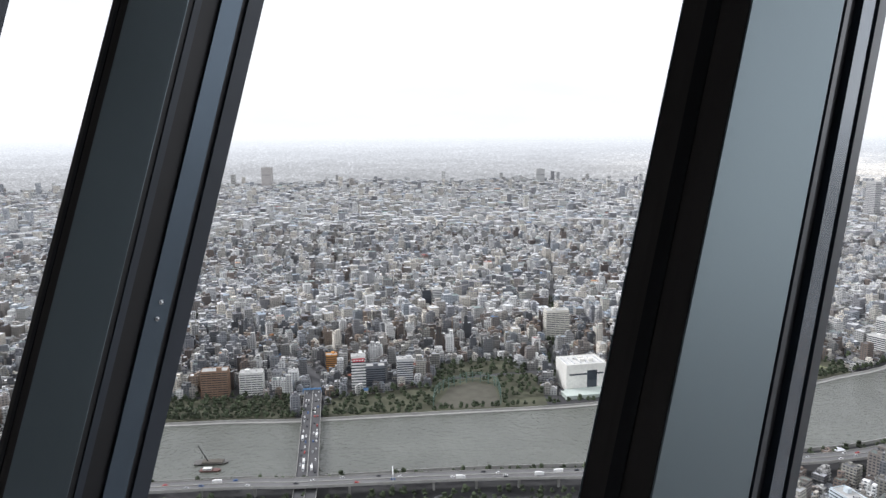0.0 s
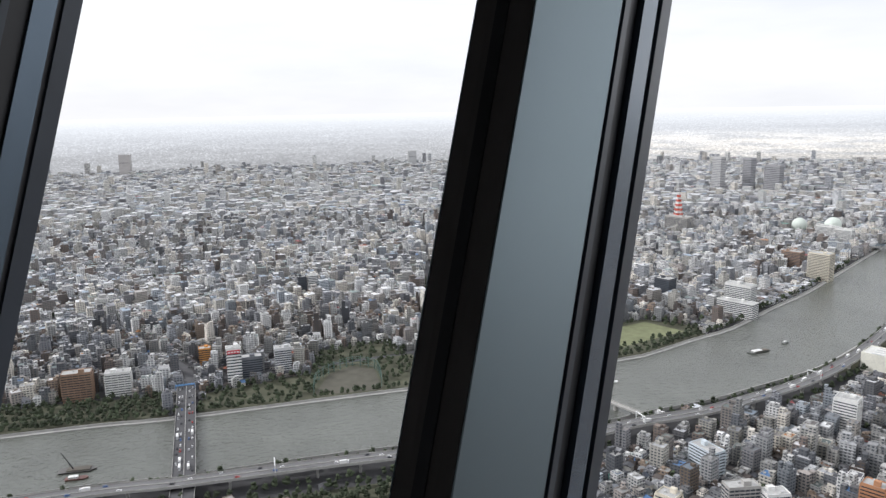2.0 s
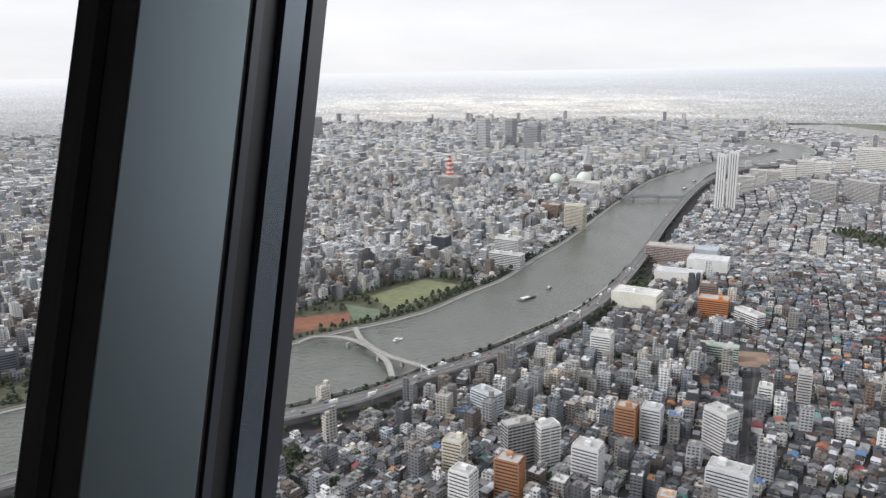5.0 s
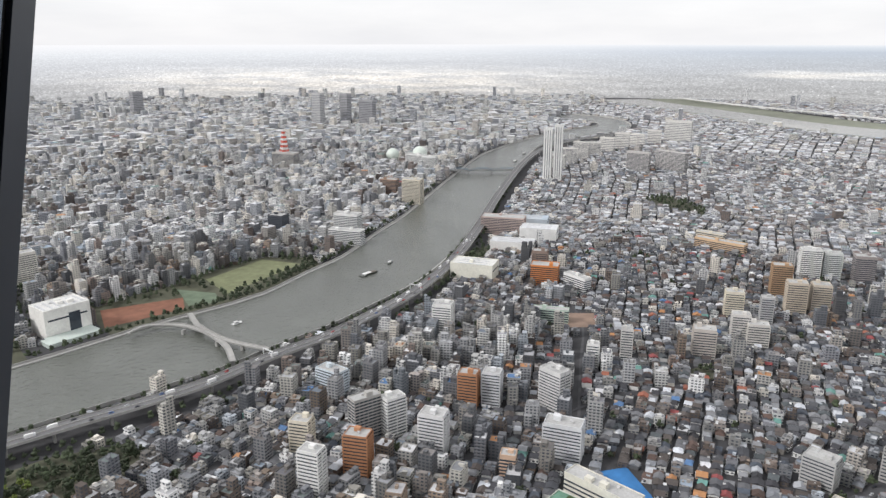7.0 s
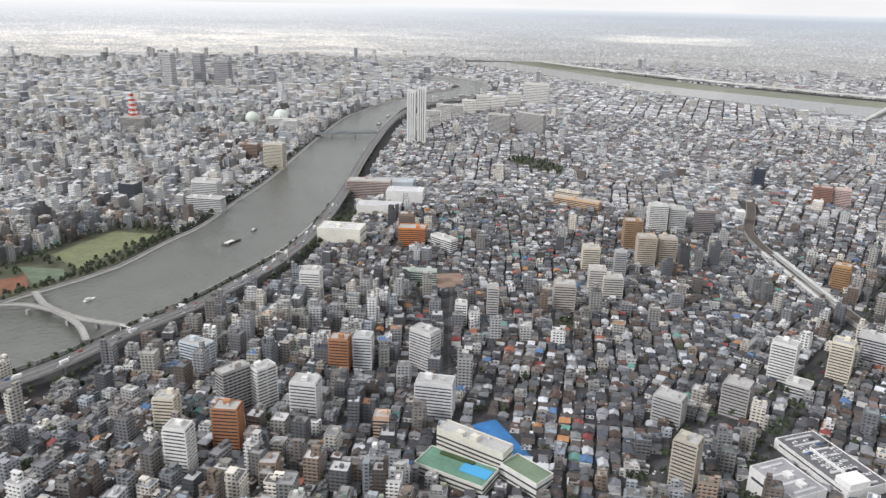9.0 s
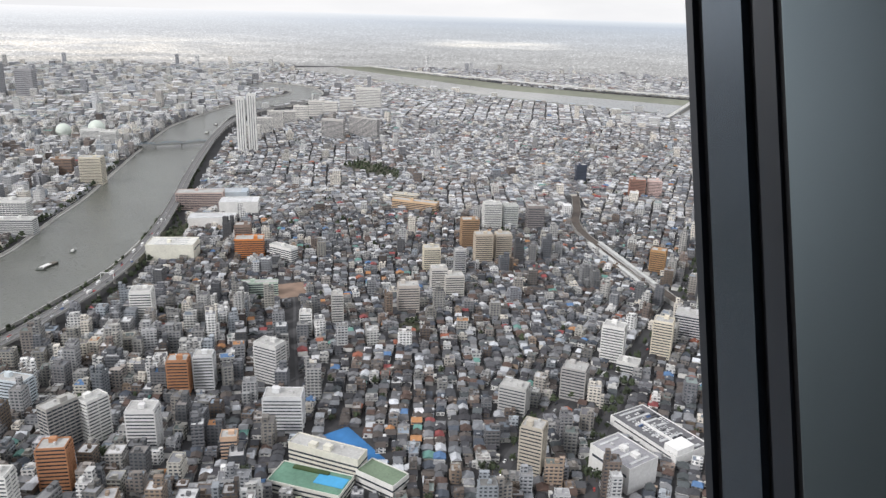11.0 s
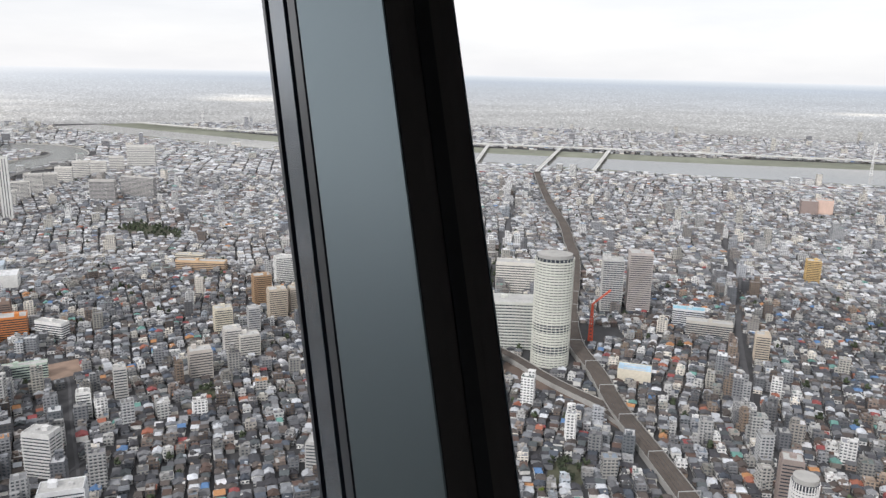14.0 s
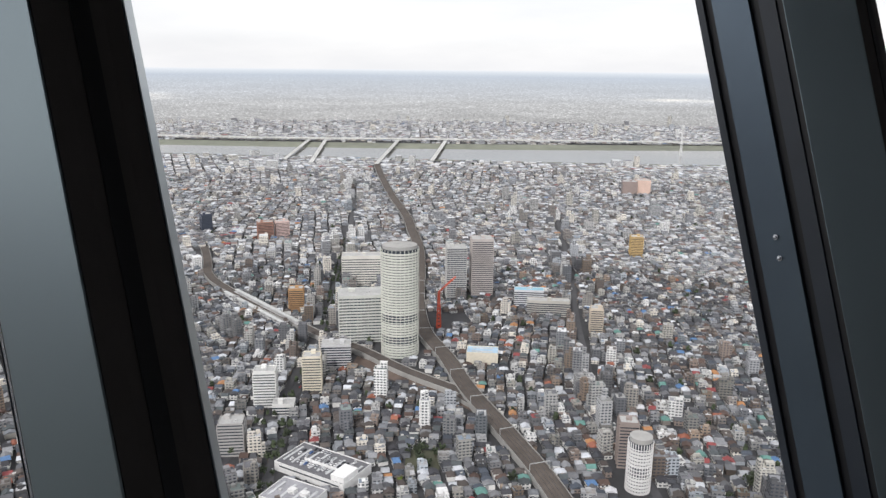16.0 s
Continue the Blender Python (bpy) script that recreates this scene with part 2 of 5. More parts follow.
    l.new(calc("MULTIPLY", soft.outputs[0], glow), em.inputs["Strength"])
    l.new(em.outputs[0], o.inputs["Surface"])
    return m


M_DISTANCE = distance_material()


# ---- mesh helpers ----
def part(name, bm, mat, parent=None, label=""):
    """Links a bmesh as one mesh object, under its thing where there is one."""
    me = bpy.data.meshes.new(name)
    bm.to_mesh(me)
    bm.free()
    me.materials.append(mat)
    ob = new(name, me)
    if parent:
        ob.parent = parent
    if label:
        ob["label"] = label
    return ob


def prism(bm, ring_low, ring_high):
    """A closed body between two rings of points."""
    a = [bm.verts.new(p) for p in ring_low]
    b = [bm.verts.new(p) for p in ring_high]
    k = len(a)
    for i in range(k):
        bm.faces.new((a[i], a[(i + 1) % k], b[(i + 1) % k], b[i]))
    bm.faces.new(a[::-1])
    bm.faces.new(b)


class Bag:
    """Collects many small bodies as arrays, then makes one mesh of them. Each face has a tint and a material slot."""

    def __init__(self):
        self.v, self.f, self.c, self.m, self.n = [], [], [], [], 0

    def add(self, verts, faces, tint, slot):
        """verts (n, k, 3); faces (j, 4) with -1 for triangles; tint (n, 3); slot: one number or j numbers."""
        n, k, _ = verts.shape
        j = len(faces)
        f = np.asarray(faces)[None] + (np.arange(n) * k)[:, None, None] + self.n
        f[:, np.asarray(faces) < 0] = -1
        self.v.append(verts.reshape(-1, 3))
        self.f.append(f.reshape(-1, 4))
        self.c.append(np.repeat(np.asarray(tint, float).reshape(n, 1, 3), j, 1).reshape(-1, 3))
        self.m.append(np.tile(np.broadcast_to(slot, (j,)), n))
        self.n += n * k

    def boxes(self, cx, cy, z0, w, d, h, ang, tint, slot=0, lift=0.0):
        """Upright boxes; the roof face may take another slot: slot = (side, top)."""
        cx, cy, z0, w, d, h, ang = np.broadcast_arrays(*[np.atleast_1d(np.asarray(a, float)) for a in (cx, cy, z0, w, d, h, ang)])
        n = len(cx)
        c, s = np.cos(ang), np.sin(ang)
        out = np.empty((n, 8, 3))
        for i, (a, b) in enumerate(((-1, -1), (1, -1), (1, 1), (-1, 1))):
            x, y = a * w / 2, b * d / 2
            out[:, i, 0] = out[:, i + 4, 0] = cx + c * x - s * y
            out[:, i, 1] = out[:, i + 4, 1] = cy + s * x + c * y
            out[:, i, 2], out[:, i + 4, 2] = z0, z0 + h
        side, top = slot if isinstance(slot, tuple) else (slot, slot)
        faces = [(0, 1, 5, 4), (1, 2, 6, 5), (2, 3, 7, 6), (3, 0, 4, 7), (4, 5, 6, 7)] + ([(3, 2, 1, 0)] if n < 200 else [])          # a whole quarter stands on the ground, without undersides
        self.add(out, faces, np.broadcast_to(np.asarray(tint, float), (n, 3)), np.array([side] * 4 + [top, side])[:len(faces)])

    def gables(self, cx, cy, z0, w, d, h, ang, tint, slot=0, over=0.35, hip=0.0):
        """Pitched roofs with a ridge along w and eaves that stand over."""
        cx, cy, z0, w, d, h, ang, hip = np.broadcast_arrays(*[np.atleast_1d(np.asarray(a, float)) for a in (cx, cy, z0, w, d, h, ang, hip)])
        n = len(cx)
        c, s = np.cos(ang), np.sin(ang)
        out = np.empty((n, 6, 3))
        hw, hd = w / 2 + over, d / 2 + over
        for i, (x, y, z) in enumerate(((-hw, -hd, 0), (hw, -hd, 0), (hw, hd, 0), (-hw, hd, 0), (-hw * (1 - hip), 0 * hd, h), (hw * (1 - hip), 0 * hd, h))):
            out[:, i, 0] = cx + c * x - s * y
            out[:, i, 1] = cy + s * x + c * y
            out[:, i, 2] = z0 + z
        faces = [(0, 1, 5, 4), (2, 3, 4, 5), (1, 2, 5, -1), (3, 0, 4, -1), (3, 2, 1, 0)]
        self.add(out, faces, np.broadcast_to(np.asarray(tint, float), (n, 3)), slot)

    def mesh(self, name, mats, parent=None, label=""):
        v, f, c, m = np.concatenate(self.v), np.concatenate(self.f), np.concatenate(self.c), np.concatenate(self.m)
        tri = f[:, 3] < 0
        size = np.where(tri, 3, 4)
        start = np.concatenate([[0], np.cumsum(size)[:-1]])
        loops = f.reshape(-1)[(f >= 0).reshape(-1)]
        me = bpy.data.meshes.new(name)
        me.vertices.add(len(v))
        me.vertices.foreach_set("co", v.astype(np.float32).ravel())
        me.loops.add(len(loops))
        me.loops.foreach_set("vertex_index", loops.astype(np.int32))
        me.polygons.add(len(f))
        me.polygons.foreach_set("loop_start", start.astype(np.int32))
        me.polygons.foreach_set("material_index", m.astype(np.int32))
        tint = me.attributes.new("tint", "FLOAT_COLOR", "FACE")
        tint.data.foreach_set("color", np.concatenate([c, np.ones((len(c), 1))], 1).astype(np.float32).ravel())
        for k in mats:
            me.materials.append(k)
        me.polygons.foreach_set("use_smooth", np.zeros(len(f), bool))
        me.update(calc_edges=True)
        ob = new(name, me)
        if parent:
            ob.parent = parent
        if label:
            ob["label"] = label
        return ob


def near_line(px, py, line):
    """Distance of points to a polyline."""
    best = np.full(np.shape(px), 1e9)
    for (x0, y0), (x1, y1) in zip(line[:-1], line[1:]):
        dx, dy = x1 - x0, y1 - y0
        t = np.clip(((px - x0) * dx + (py - y0) * dy) / (dx * dx + dy * dy + 1e-9), 0, 1)
        best = np.minimum(best, np.hypot(px - x0 - t * dx, py - y0 - t * dy))
    return best


def inside(px, py, poly):
    res = np.zeros(np.shape(px), bool)
    for (x0, y0), (x1, y1) in zip(poly, poly[1:] + poly[:1]):
        hit = ((y0 > py) != (y1 > py)) & (px < (x1 - x0) * (py - y0) / (y1 - y0 + 1e-12) + x0)
        res ^= hit
    return res


def smooth(line, step=12.0):
    """A polyline rounded by Catmull-Rom, with a point every step metres or so."""
    p = [Vector(q) for q in line]
    p = [p[0] * 2 - p[1]] + p + [p[-1] * 2 - p[-2]]
    out = []
    for i in range(1, len(p) - 2):
        k = max(1, int((p[i + 1] - p[i]).length / step))
        for j in range(k):
            t = j / k
            a, b, c, d = p[i - 1], p[i], p[i + 1], p[i + 2]
            out.append(0.5 * (2 * b + (c - a) * t + (2 * a - 5 * b + 4 * c - d) * t * t + (3 * b - a - 3 * c + d) * t ** 3))
    out.append(p[-2])
    return [tuple(q) for q in out]


def sweep(bm, line, profile):
    """Sweeps a closed profile of (sideways, up) points along a line of (x, y[, z]) points."""
    rings = []
    for i, q in enumerate(line):
        a, b = line[max(i - 1, 0)], line[min(i + 1, len(line) - 1)]
        d = Vector((b[0] - a[0], b[1] - a[1])).normalized()
        base = q[2] if len(q) > 2 else 0.0
        rings.append([bm.verts.new((q[0] + d.y * s, q[1] - d.x * s, base + u)) for s, u in profile])
    k = len(profile)
    for r0, r1 in zip(rings[:-1], rings[1:]):
        for j in range(k):
            bm.faces.new((r0[j], r0[(j + 1) % k], r1[(j + 1) % k], r1[j]))
    bm.faces.new(rings[0])
    bm.faces.new(rings[-1][::-1])
    bmesh.ops.recalc_face_normals(bm, faces=bm.faces)


def sheet(name, outline, z, mat, kind="structure", label="", category=""):
    """A flat piece of ground with a thin edge."""
    bm = bmesh.new()
    f = bm.faces.new([bm.verts.new((x, y, z)) for x, y in outline])
    if f.normal.z < 0:
        f.normal_flip()
    f.normal_update()
    if f.normal.z < 0:
        bmesh.ops.reverse_faces(bm, faces=[f])
    bmesh.ops.triangulate(bm, faces=bm.faces[:])
    return tagged(part(name, bm, mat), label, category, kind=kind)


# ---- the deck: leaning glass wall between deep mullions, on a ring ----
SPAN, TURN, LEAN = 2.2, 6.49, 0.3495          # metres between mullions, degrees between them, outward lean
FACING = radians(48.26)                        # bearing of the middle pane
EYE_Z, FLOOR_Z, TOP_Z = 350.0, 348.4, 353.6
RING = SPAN / (2 * math.sin(radians(TURN) / 2))
OUT = Vector((math.sin(FACING), math.cos(FACING), 0))
ALONG = Vector((math.cos(FACING), -math.sin(FACING), 0))
RING_MID = -OUT * RING * math.cos(radians(TURN) / 2)


def ring_point(angle, side, depth, z):
    """A place by degrees round the ring from the middle pane, metres sideways, metres outward of the inner faces, and height."""
    a = radians(angle)
    o = OUT * math.cos(a) + ALONG * math.sin(a)
    s = ALONG * math.cos(a) - OUT * math.sin(a)
    p = RING_MID + o * (RING + depth + LEAN * (z - EYE_Z)) + s * side
    return Vector((p.x, p.y, z))


def strip(bm, angle, outline, z0=FLOOR_Z, z1=TOP_Z):
    prism(bm, [ring_point(angle, s, d, z0) for s, d in outline], [ring_point(angle, s, d, z1) for s, d in outline])
    bmesh.ops.recalc_face_normals(bm, faces=bm.faces)


def along_side(f0, f1, inset, sign):
    """A piece of the mullion's flank between two fractions of the way from the cover panel to the glass."""
    x0, y0, x1, y1 = 0.131, 0.189, 0.097, 0.545
    p = lambda f: (x0 + (x1 - x0) * f, y0 + (y1 - y0) * f)
    a, b = p(f0), p(f1)
    q = [(a[0] - inset, a[1]), (b[0] - inset, b[1]), (0.03, b[1]), (0.03, a[1])]
    return [(sign * s, d) for s, d in q]


def mullion(angle):
    thing = tagged(new("window_mullion"), "deep grey and black metal mullion leaning outward between panes", "mullion", "mullions of the glass wall")
    bm = bmesh.new()
    strip(bm, angle, [(-0.056, 0.0), (-0.028, -0.004), (0.028, -0.004), (0.056, 0.0), (0.056, 0.03), (-0.056, 0.03)])
    part("inner_cover", bm, M_COVER, thing, "black-brown inner cover")
    bm = bmesh.new()
    strip(bm, angle, [(-0.012, -0.0075), (0.012, -0.0075), (0.012, -0.0042), (-0.012, -0.0042)])
    part("cover_strip", bm, M_BLACK, thing)
    bm = bmesh.new()
    strip(bm, angle, [(-0.05, 0.031), (0.05, 0.031), (0.09, 0.185), (0.06, 0.52), (-0.06, 0.52), (-0.09, 0.185)])
    part("core", bm, M_BLACK, thing)
    for sign in (-1, 1):
        bm = bmesh.new()
        strip(bm, angle, [(sign * s, d) for s, d in ((0.0575, 0.0), (0.0600, 0.001), (0.131, 0.187), (0.131, 0.189), (0.10, 0.189), (0.05, 0.031))])
        part("cover_panel", bm, M_PANEL, thing, "pale grey brushed cover panel")
        profile = ((0.08, 0.26, 0.37, 0.80, 0.91), (0.08, 0.17, 0.42, 0.70, 0.78))[sign > 0]          # the two flanks are not alike
        edges = list(zip((0.0, *[f + 0.001 for f in profile]), (*profile, 1.0)))
        for (f0, f1), (name, inset, mat) in zip(edges, (("gasket", 0.008, M_BLACK), ("bead", 0.002, M_BEAD), ("gasket", 0.016, M_BLACK),
                                                        ("side_frame", 0.002, M_FRAME), ("gasket", 0.012, M_BLACK), ("glazing_bead", 0.0, M_BEAD))):
            bm = bmesh.new()
            strip(bm, angle, along_side(f0, f1, inset, sign))
            piece = part(name, bm, mat, thing)
            if name == "side_frame":
                flank = piece
        for z in ((349.36, 349.30) if angle < -8 and sign > 0 else (349.455, 349.388) if angle > 8 and sign < 0 else ()):
            bm = bmesh.new()
            s, d = along_side(0.56, 0.56, 0.002, sign)[0]
            m = Matrix.Translation(ring_point(angle, s + sign * 0.003, d, z)) @ Matrix.Rotation(-FACING - radians(angle), 4, "Z") @ Matrix.Rotation(radians(90), 4, "Y")
            bmesh.ops.create_cone(bm, cap_ends=True, segments=12, radius1=0.0095, radius2=0.0095, depth=0.006, matrix=m)
            bmesh.ops.create_uvsphere(bm, u_segments=10, v_segments=6, radius=0.0075, matrix=m @ Matrix.Translation((0, 0, sign * 0.003)))
            part("bolt", bm, M_CHROME, flank, "small domed steel bolt")
    return thing


for k in range(-1, 7):
    mullion(TURN * (k - 2.5))
for k in range(-1, 6):          # sill and head rails that hold each bay of the glass wall
    a0, a1 = TURN * (k - 2.5), TURN * (k - 1.5)
    frame_thing = tagged(new("window_%d" % (k + 2)), "large outward-leaning window bay with metal rails", "window", kind="structure")
    for name, z0, z1 in (("window_sill", FLOOR_Z, FLOOR_Z + 0.12), ("window_head", TOP_Z - 0.12, TOP_Z)):
        bm = bmesh.new()
        q = ((a0, 0.09, 0.44), (a1, -0.09, 0.44), (a1, -0.09, 0.54), (a0, 0.09, 0.54))
        prism(bm, [ring_point(g, s, d, z0) for g, s, d in q], [ring_point(g, s, d, z1) for g, s, d in q])
        bmesh.ops.recalc_face_normals(bm, faces=bm.faces)
        part(name, bm, M_FRAME, frame_thing)


def ring_slab(name, a0, a1, inner, outer, z0, z1, label):
    bm = bmesh.new()
    steps = 24
    low = [ring_point(a0 + (a1 - a0) * i / steps, 0, 0, EYE_Z) for i in range(steps + 1)]
    for i in range(steps):
        q = []
        for p, r in ((low[i], inner), (low[i + 1], inner), (low[i + 1], outer), (low[i], outer)):
            d = (p - RING_MID)
            d.z = 0
            d.normalize()
            e = RING_MID + d * (RING + r)
            q.append((e.x, e.y))
        prism(bm, [(x, y, z0) for x, y in q], [(x, y, z1) for x, y in q])
    bmesh.ops.recalc_face_normals(bm, faces=bm.faces)
    return tagged(part(name, bm, M_DECK), label, name.split("_")[0], kind="structure")


E0, E1 = TURN * -3.5, TURN * 3.5
ring_slab("floor", E0, E1, -6.0, -0.075, FLOOR_Z - 0.4, FLOOR_Z - 0.004, "dark floor of the observation deck")
ring_slab("ceiling", E0, E1, -6.0, 2.4, TOP_Z + 0.004, TOP_Z + 0.4, "dark ceiling of the observation deck")
ring_slab("wall_core", E0, E1, -6.25, -6.0, FLOOR_Z - 0.4, TOP_Z + 0.4, "dark inner wall of the observation deck")
for name, a in (("wall_west", E0 - 0.25), ("wall_east", E1 + 0.25)):
    bm = bmesh.new()
    fix = lambda z: [ring_point(a, s, d - (LEAN * (z - EYE_Z) if d < -1 else 0), z) for s, d in ((-0.1, -6.2), (0.1, -6.2), (0.1, 0.52), (-0.1, 0.52))]
    prism(bm, fix(FLOOR_Z - 0.4), fix(TOP_Z + 0.4))
    bmesh.ops.recalc_face_normals(bm, faces=bm.faces)
    tagged(part(name, bm, M_DECK), "dark end wall of the deck", "wall", kind="structure")


bm = bmesh.new()
shaft = lambda z, r: [(RING_MID.x + math.cos(i * math.pi / 18) * r, RING_MID.y + math.sin(i * math.pi / 18) * r, z) for i in range(36)]
prism(bm, shaft(-1, 22), shaft(FLOOR_Z - 0.41, RING - 6.1))
tagged(part("tower_shaft", bm, M_CONCRETE), "pale round shaft that carries the deck", "tower", kind="structure")

# ---- ground, rivers and distance ----
def bearing_point(b, r):
    return (math.sin(radians(b)) * r, math.cos(radians(b)) * r)


sheet("ground", [bearing_point(b, 4990) for b in range(0, 360, 5)], 0.0, M_GROUND, label="grey town ground with streets and yards", category="ground")

SUMIDA_FAR = smooth([(-900, 770), (-327, 840), (-182, 848), (-20, 867), (78, 878), (149, 887), (280, 912), (386, 922), (441, 934), (541, 984), (627, 1023),
              (757, 1114), (886, 1200), (1082, 1352), (1285, 1508), (1501, 1670), (1638, 1753), (1871, 1858), (2100, 1940), (2333, 1985), (2475, 2010), (2570, 2110), (2570, 2400)], 30)
SUMIDA_NEAR = smooth([(-900, 610), (-294, 700), (-143, 709), (6, 725), (142, 732), (279, 738), (356, 757), (439, 772), (511, 796), (646, 847), (804, 944),
               (932, 1028), (1122, 1191), (1292, 1330), (1444, 1453), (1635, 1598), (1879, 1756), (2065, 1803), (2219, 1824), (2372, 1835), (2544, 1895), (2704, 2046), (2771, 2213), (2760, 2400)], 30)
RIVER = SUMIDA_FAR + SUMIDA_NEAR[::-1]
ARA_LO = smooth([(3560, 2900), (3332, 2219), (3113, 1681), (2984, 1309), (2945, 1000), (2910, 737), (2871, 346), (2820, 0), (2778, -296), (2740, -700), (2716, -1079), (2690, -2600)], 80)
ARA_HI = smooth([(3810, 2750), (3670, 2440), (3480, 1960), (3278, 1442), (3240, 1097), (3215, 824), (3186, 384), (3170, 0), (3157, -334), (3170, -800), (3187, -1259), (3200, -2600)], 80)
WIDE_RIVER = ARA_LO + ARA_HI[::-1]
sheet("water_sumida", RIVER, 0.6, M_WATER, label="grey-green rippled river water", category="river")
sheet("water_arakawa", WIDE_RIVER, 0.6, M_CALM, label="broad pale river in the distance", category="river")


def offset(line, by):
    out = []
    for i, q in enumerate(line):
        a, b = line[max(i - 1, 0)], line[min(i + 1, len(line) - 1)]
        d = Vector((b[0] - a[0], b[1] - a[1])).normalized()
        out.append((q[0] + d.y * by, q[1] - d.x * by))
    return out


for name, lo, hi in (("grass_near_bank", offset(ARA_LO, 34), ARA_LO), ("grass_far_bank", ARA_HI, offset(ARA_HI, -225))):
    sheet(name, lo + hi[::-1], 0.3, M_HAZED_GRASS, label="flat grassy flood bank of the broad river", category="riverbank")
for name, line, side in (("embankment_far", SUMIDA_FAR, -1), ("embankment_near", SUMIDA_NEAR, 1)):
    bm = bmesh.new()
    sweep(bm, line, [(0, 0), (0, 1.6), (side * 4.5, 1.6), (side * 4.5, 4.0), (side * 5.1, 4.0), (side * 5.1, 0)])
    tagged(part(name, bm, M_CONCRETE), "pale concrete river embankment with a walkway", "embankment", kind="structure")

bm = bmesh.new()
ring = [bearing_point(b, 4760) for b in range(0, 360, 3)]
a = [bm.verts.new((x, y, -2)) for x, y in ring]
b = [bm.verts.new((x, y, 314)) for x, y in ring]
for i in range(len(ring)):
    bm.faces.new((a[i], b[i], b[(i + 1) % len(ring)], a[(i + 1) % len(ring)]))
tagged(part("backdrop_distance", bm, M_DISTANCE), "glowing backdrop painted with hazy suburbs and low blue horizon", "distance", kind="structure")

# ---- ways: expressways, bridges, streets, railways ----
XPWY = smooth([(-900, 590), (-279, 662), (-135, 670), (6, 681), (110, 684), (202, 684), (258, 688), (331, 706), (404, 716), (469, 735), (592, 782), (740, 872), (921, 1012), (1128, 1183), (1487, 1462), (1727, 1618), (1960, 1700), (2300, 1740)], 20)
XPWY_FAR = smooth([(3880, 2560), (3712, 2113), (3600, 1598), (3510, 1194), (3465, 866), (3449, 414), (3445, 0), (3442, -363), (3420, -800), (3401, -1340), (3380, -2600)], 60)
KBRIDGE = [(-173, 935), (-168, 900), (-139, 700), (-134, 660), (-128, 600)]
STREETS = [
    ([(450, 189), (560, 190), (640, 178), (720, 152), (827, 139), (1011, 142), (1249, 155), (1621, 174), (2200, 210)], 5.5, 0),
    ([(420, 100), (562, 135), (672, 138)], 5, 0),
    ([(380, -200), (751, -188), (847, -195), (1016, -214), (1258, -250), (1700, -300)], 4, 0),
    ([(430, 350), (598, 490), (714, 590), (814, 742), (900, 860)], 1.5, 0),
    ([(-171, 950), (-185, 1020), (-260, 1150), (-420, 1400)], 6, 0),
    ([(150, 1000), (190, 1300), (250, 1700), (330, 2300)], 5, 0),
    ([(330, 420), (460, 430), (600, 415), (760, 330)], 1.5, 0),
    ([(-400, 1000), (-150, 985), (30, 1010), (230, 1060), (480, 1150), (800, 1350)], 5, 0),
]
RAIL_A = smooth([(400, -135), (554, -107), (650, -79), (750, -46), (846, -23), (943, 5), (1080, 15), (1250, 15), (1416, 20), (1541, 34), (1723, 54), (2039, 108), (2561, 178), (2640, 182)], 14)
RAIL_C = smooth([(716, -53), (772, -12), (812, 26), (850, 66), (902, 116), (940, 150)], 14)
RAIL_B = smooth([(750, -38), (790, 8), (819, 37), (872, 82), (921, 138), (998, 204), (1130, 318), (1209, 367), (1290, 392), (1400, 430)], 14)
PARKS = [
    [(-420, 850), (-182, 862), (-195, 935), (-420, 930)],
    [(-150, 866), (-20, 876), (80, 888), (130, 900), (130, 1010), (90, 1090), (0, 1070), (-20, 975), (-150, 930)],
    [(225, 915), (337, 927), (441, 946), (575, 1010), (585, 1060), (520, 1115), (340, 1060), (220, 1030)],
    [(57, 570), (170, 590), (165, 640), (100, 660), (-100, 645), (-300, 630), (-300, 590), (-60, 610)],
    [(1340, 800), (1420, 850), (1470, 990), (1380, 980)],
    [(675, 380), (702, 380), (706, 405), (680, 412)],
    [(590, -10), (630, -18), (632, 18), (596, 20)],
    [(590, 800), (690, 830), (740, 880), (640, 835)],
    [(775, 860), (868, 905), (862, 925), (795, 918)],
]
FIELDS = [
    ("running_track", [(226, 945), (330, 950), (345, 996), (240, 1015)], (0.21, 0.095, 0.06), "red-brown cinder track by the river"),
    ("sports_field", [(338, 958), (378, 945), (388, 985), (352, 1035)], (0.13, 0.17, 0.115), "green artificial turf field"),
    ("baseball_field", [(400, 972), (553, 1036), (516, 1098), (402, 1054)], (0.17, 0.185, 0.10), "yellow-green baseball field with sandy infield"),
    ("ball_park", [(-15, 893), (70, 895), (67, 972), (38, 990), (5, 965)], (0.090, 0.086, 0.068), "brown earth ball park inside tall green nets"),
    ("school_yard", [(663, 590), (705, 556), (742, 590), (705, 622)], (0.24, 0.17, 0.13), "brown school yard with green edge"),
    ("rail_yard", [(880, 84), (803, -3), (730, -45), (700, -56), (750, -15), (827, 91)], (0.125, 0.092, 0.076), "brown ballast yard between the diverging tracks"),
    ("blue_court", [(446, 346), (474, 333), (446, 274), (432, 283)], (0.04, 0.17, 0.40), "bright blue hard court beside the school"),
]


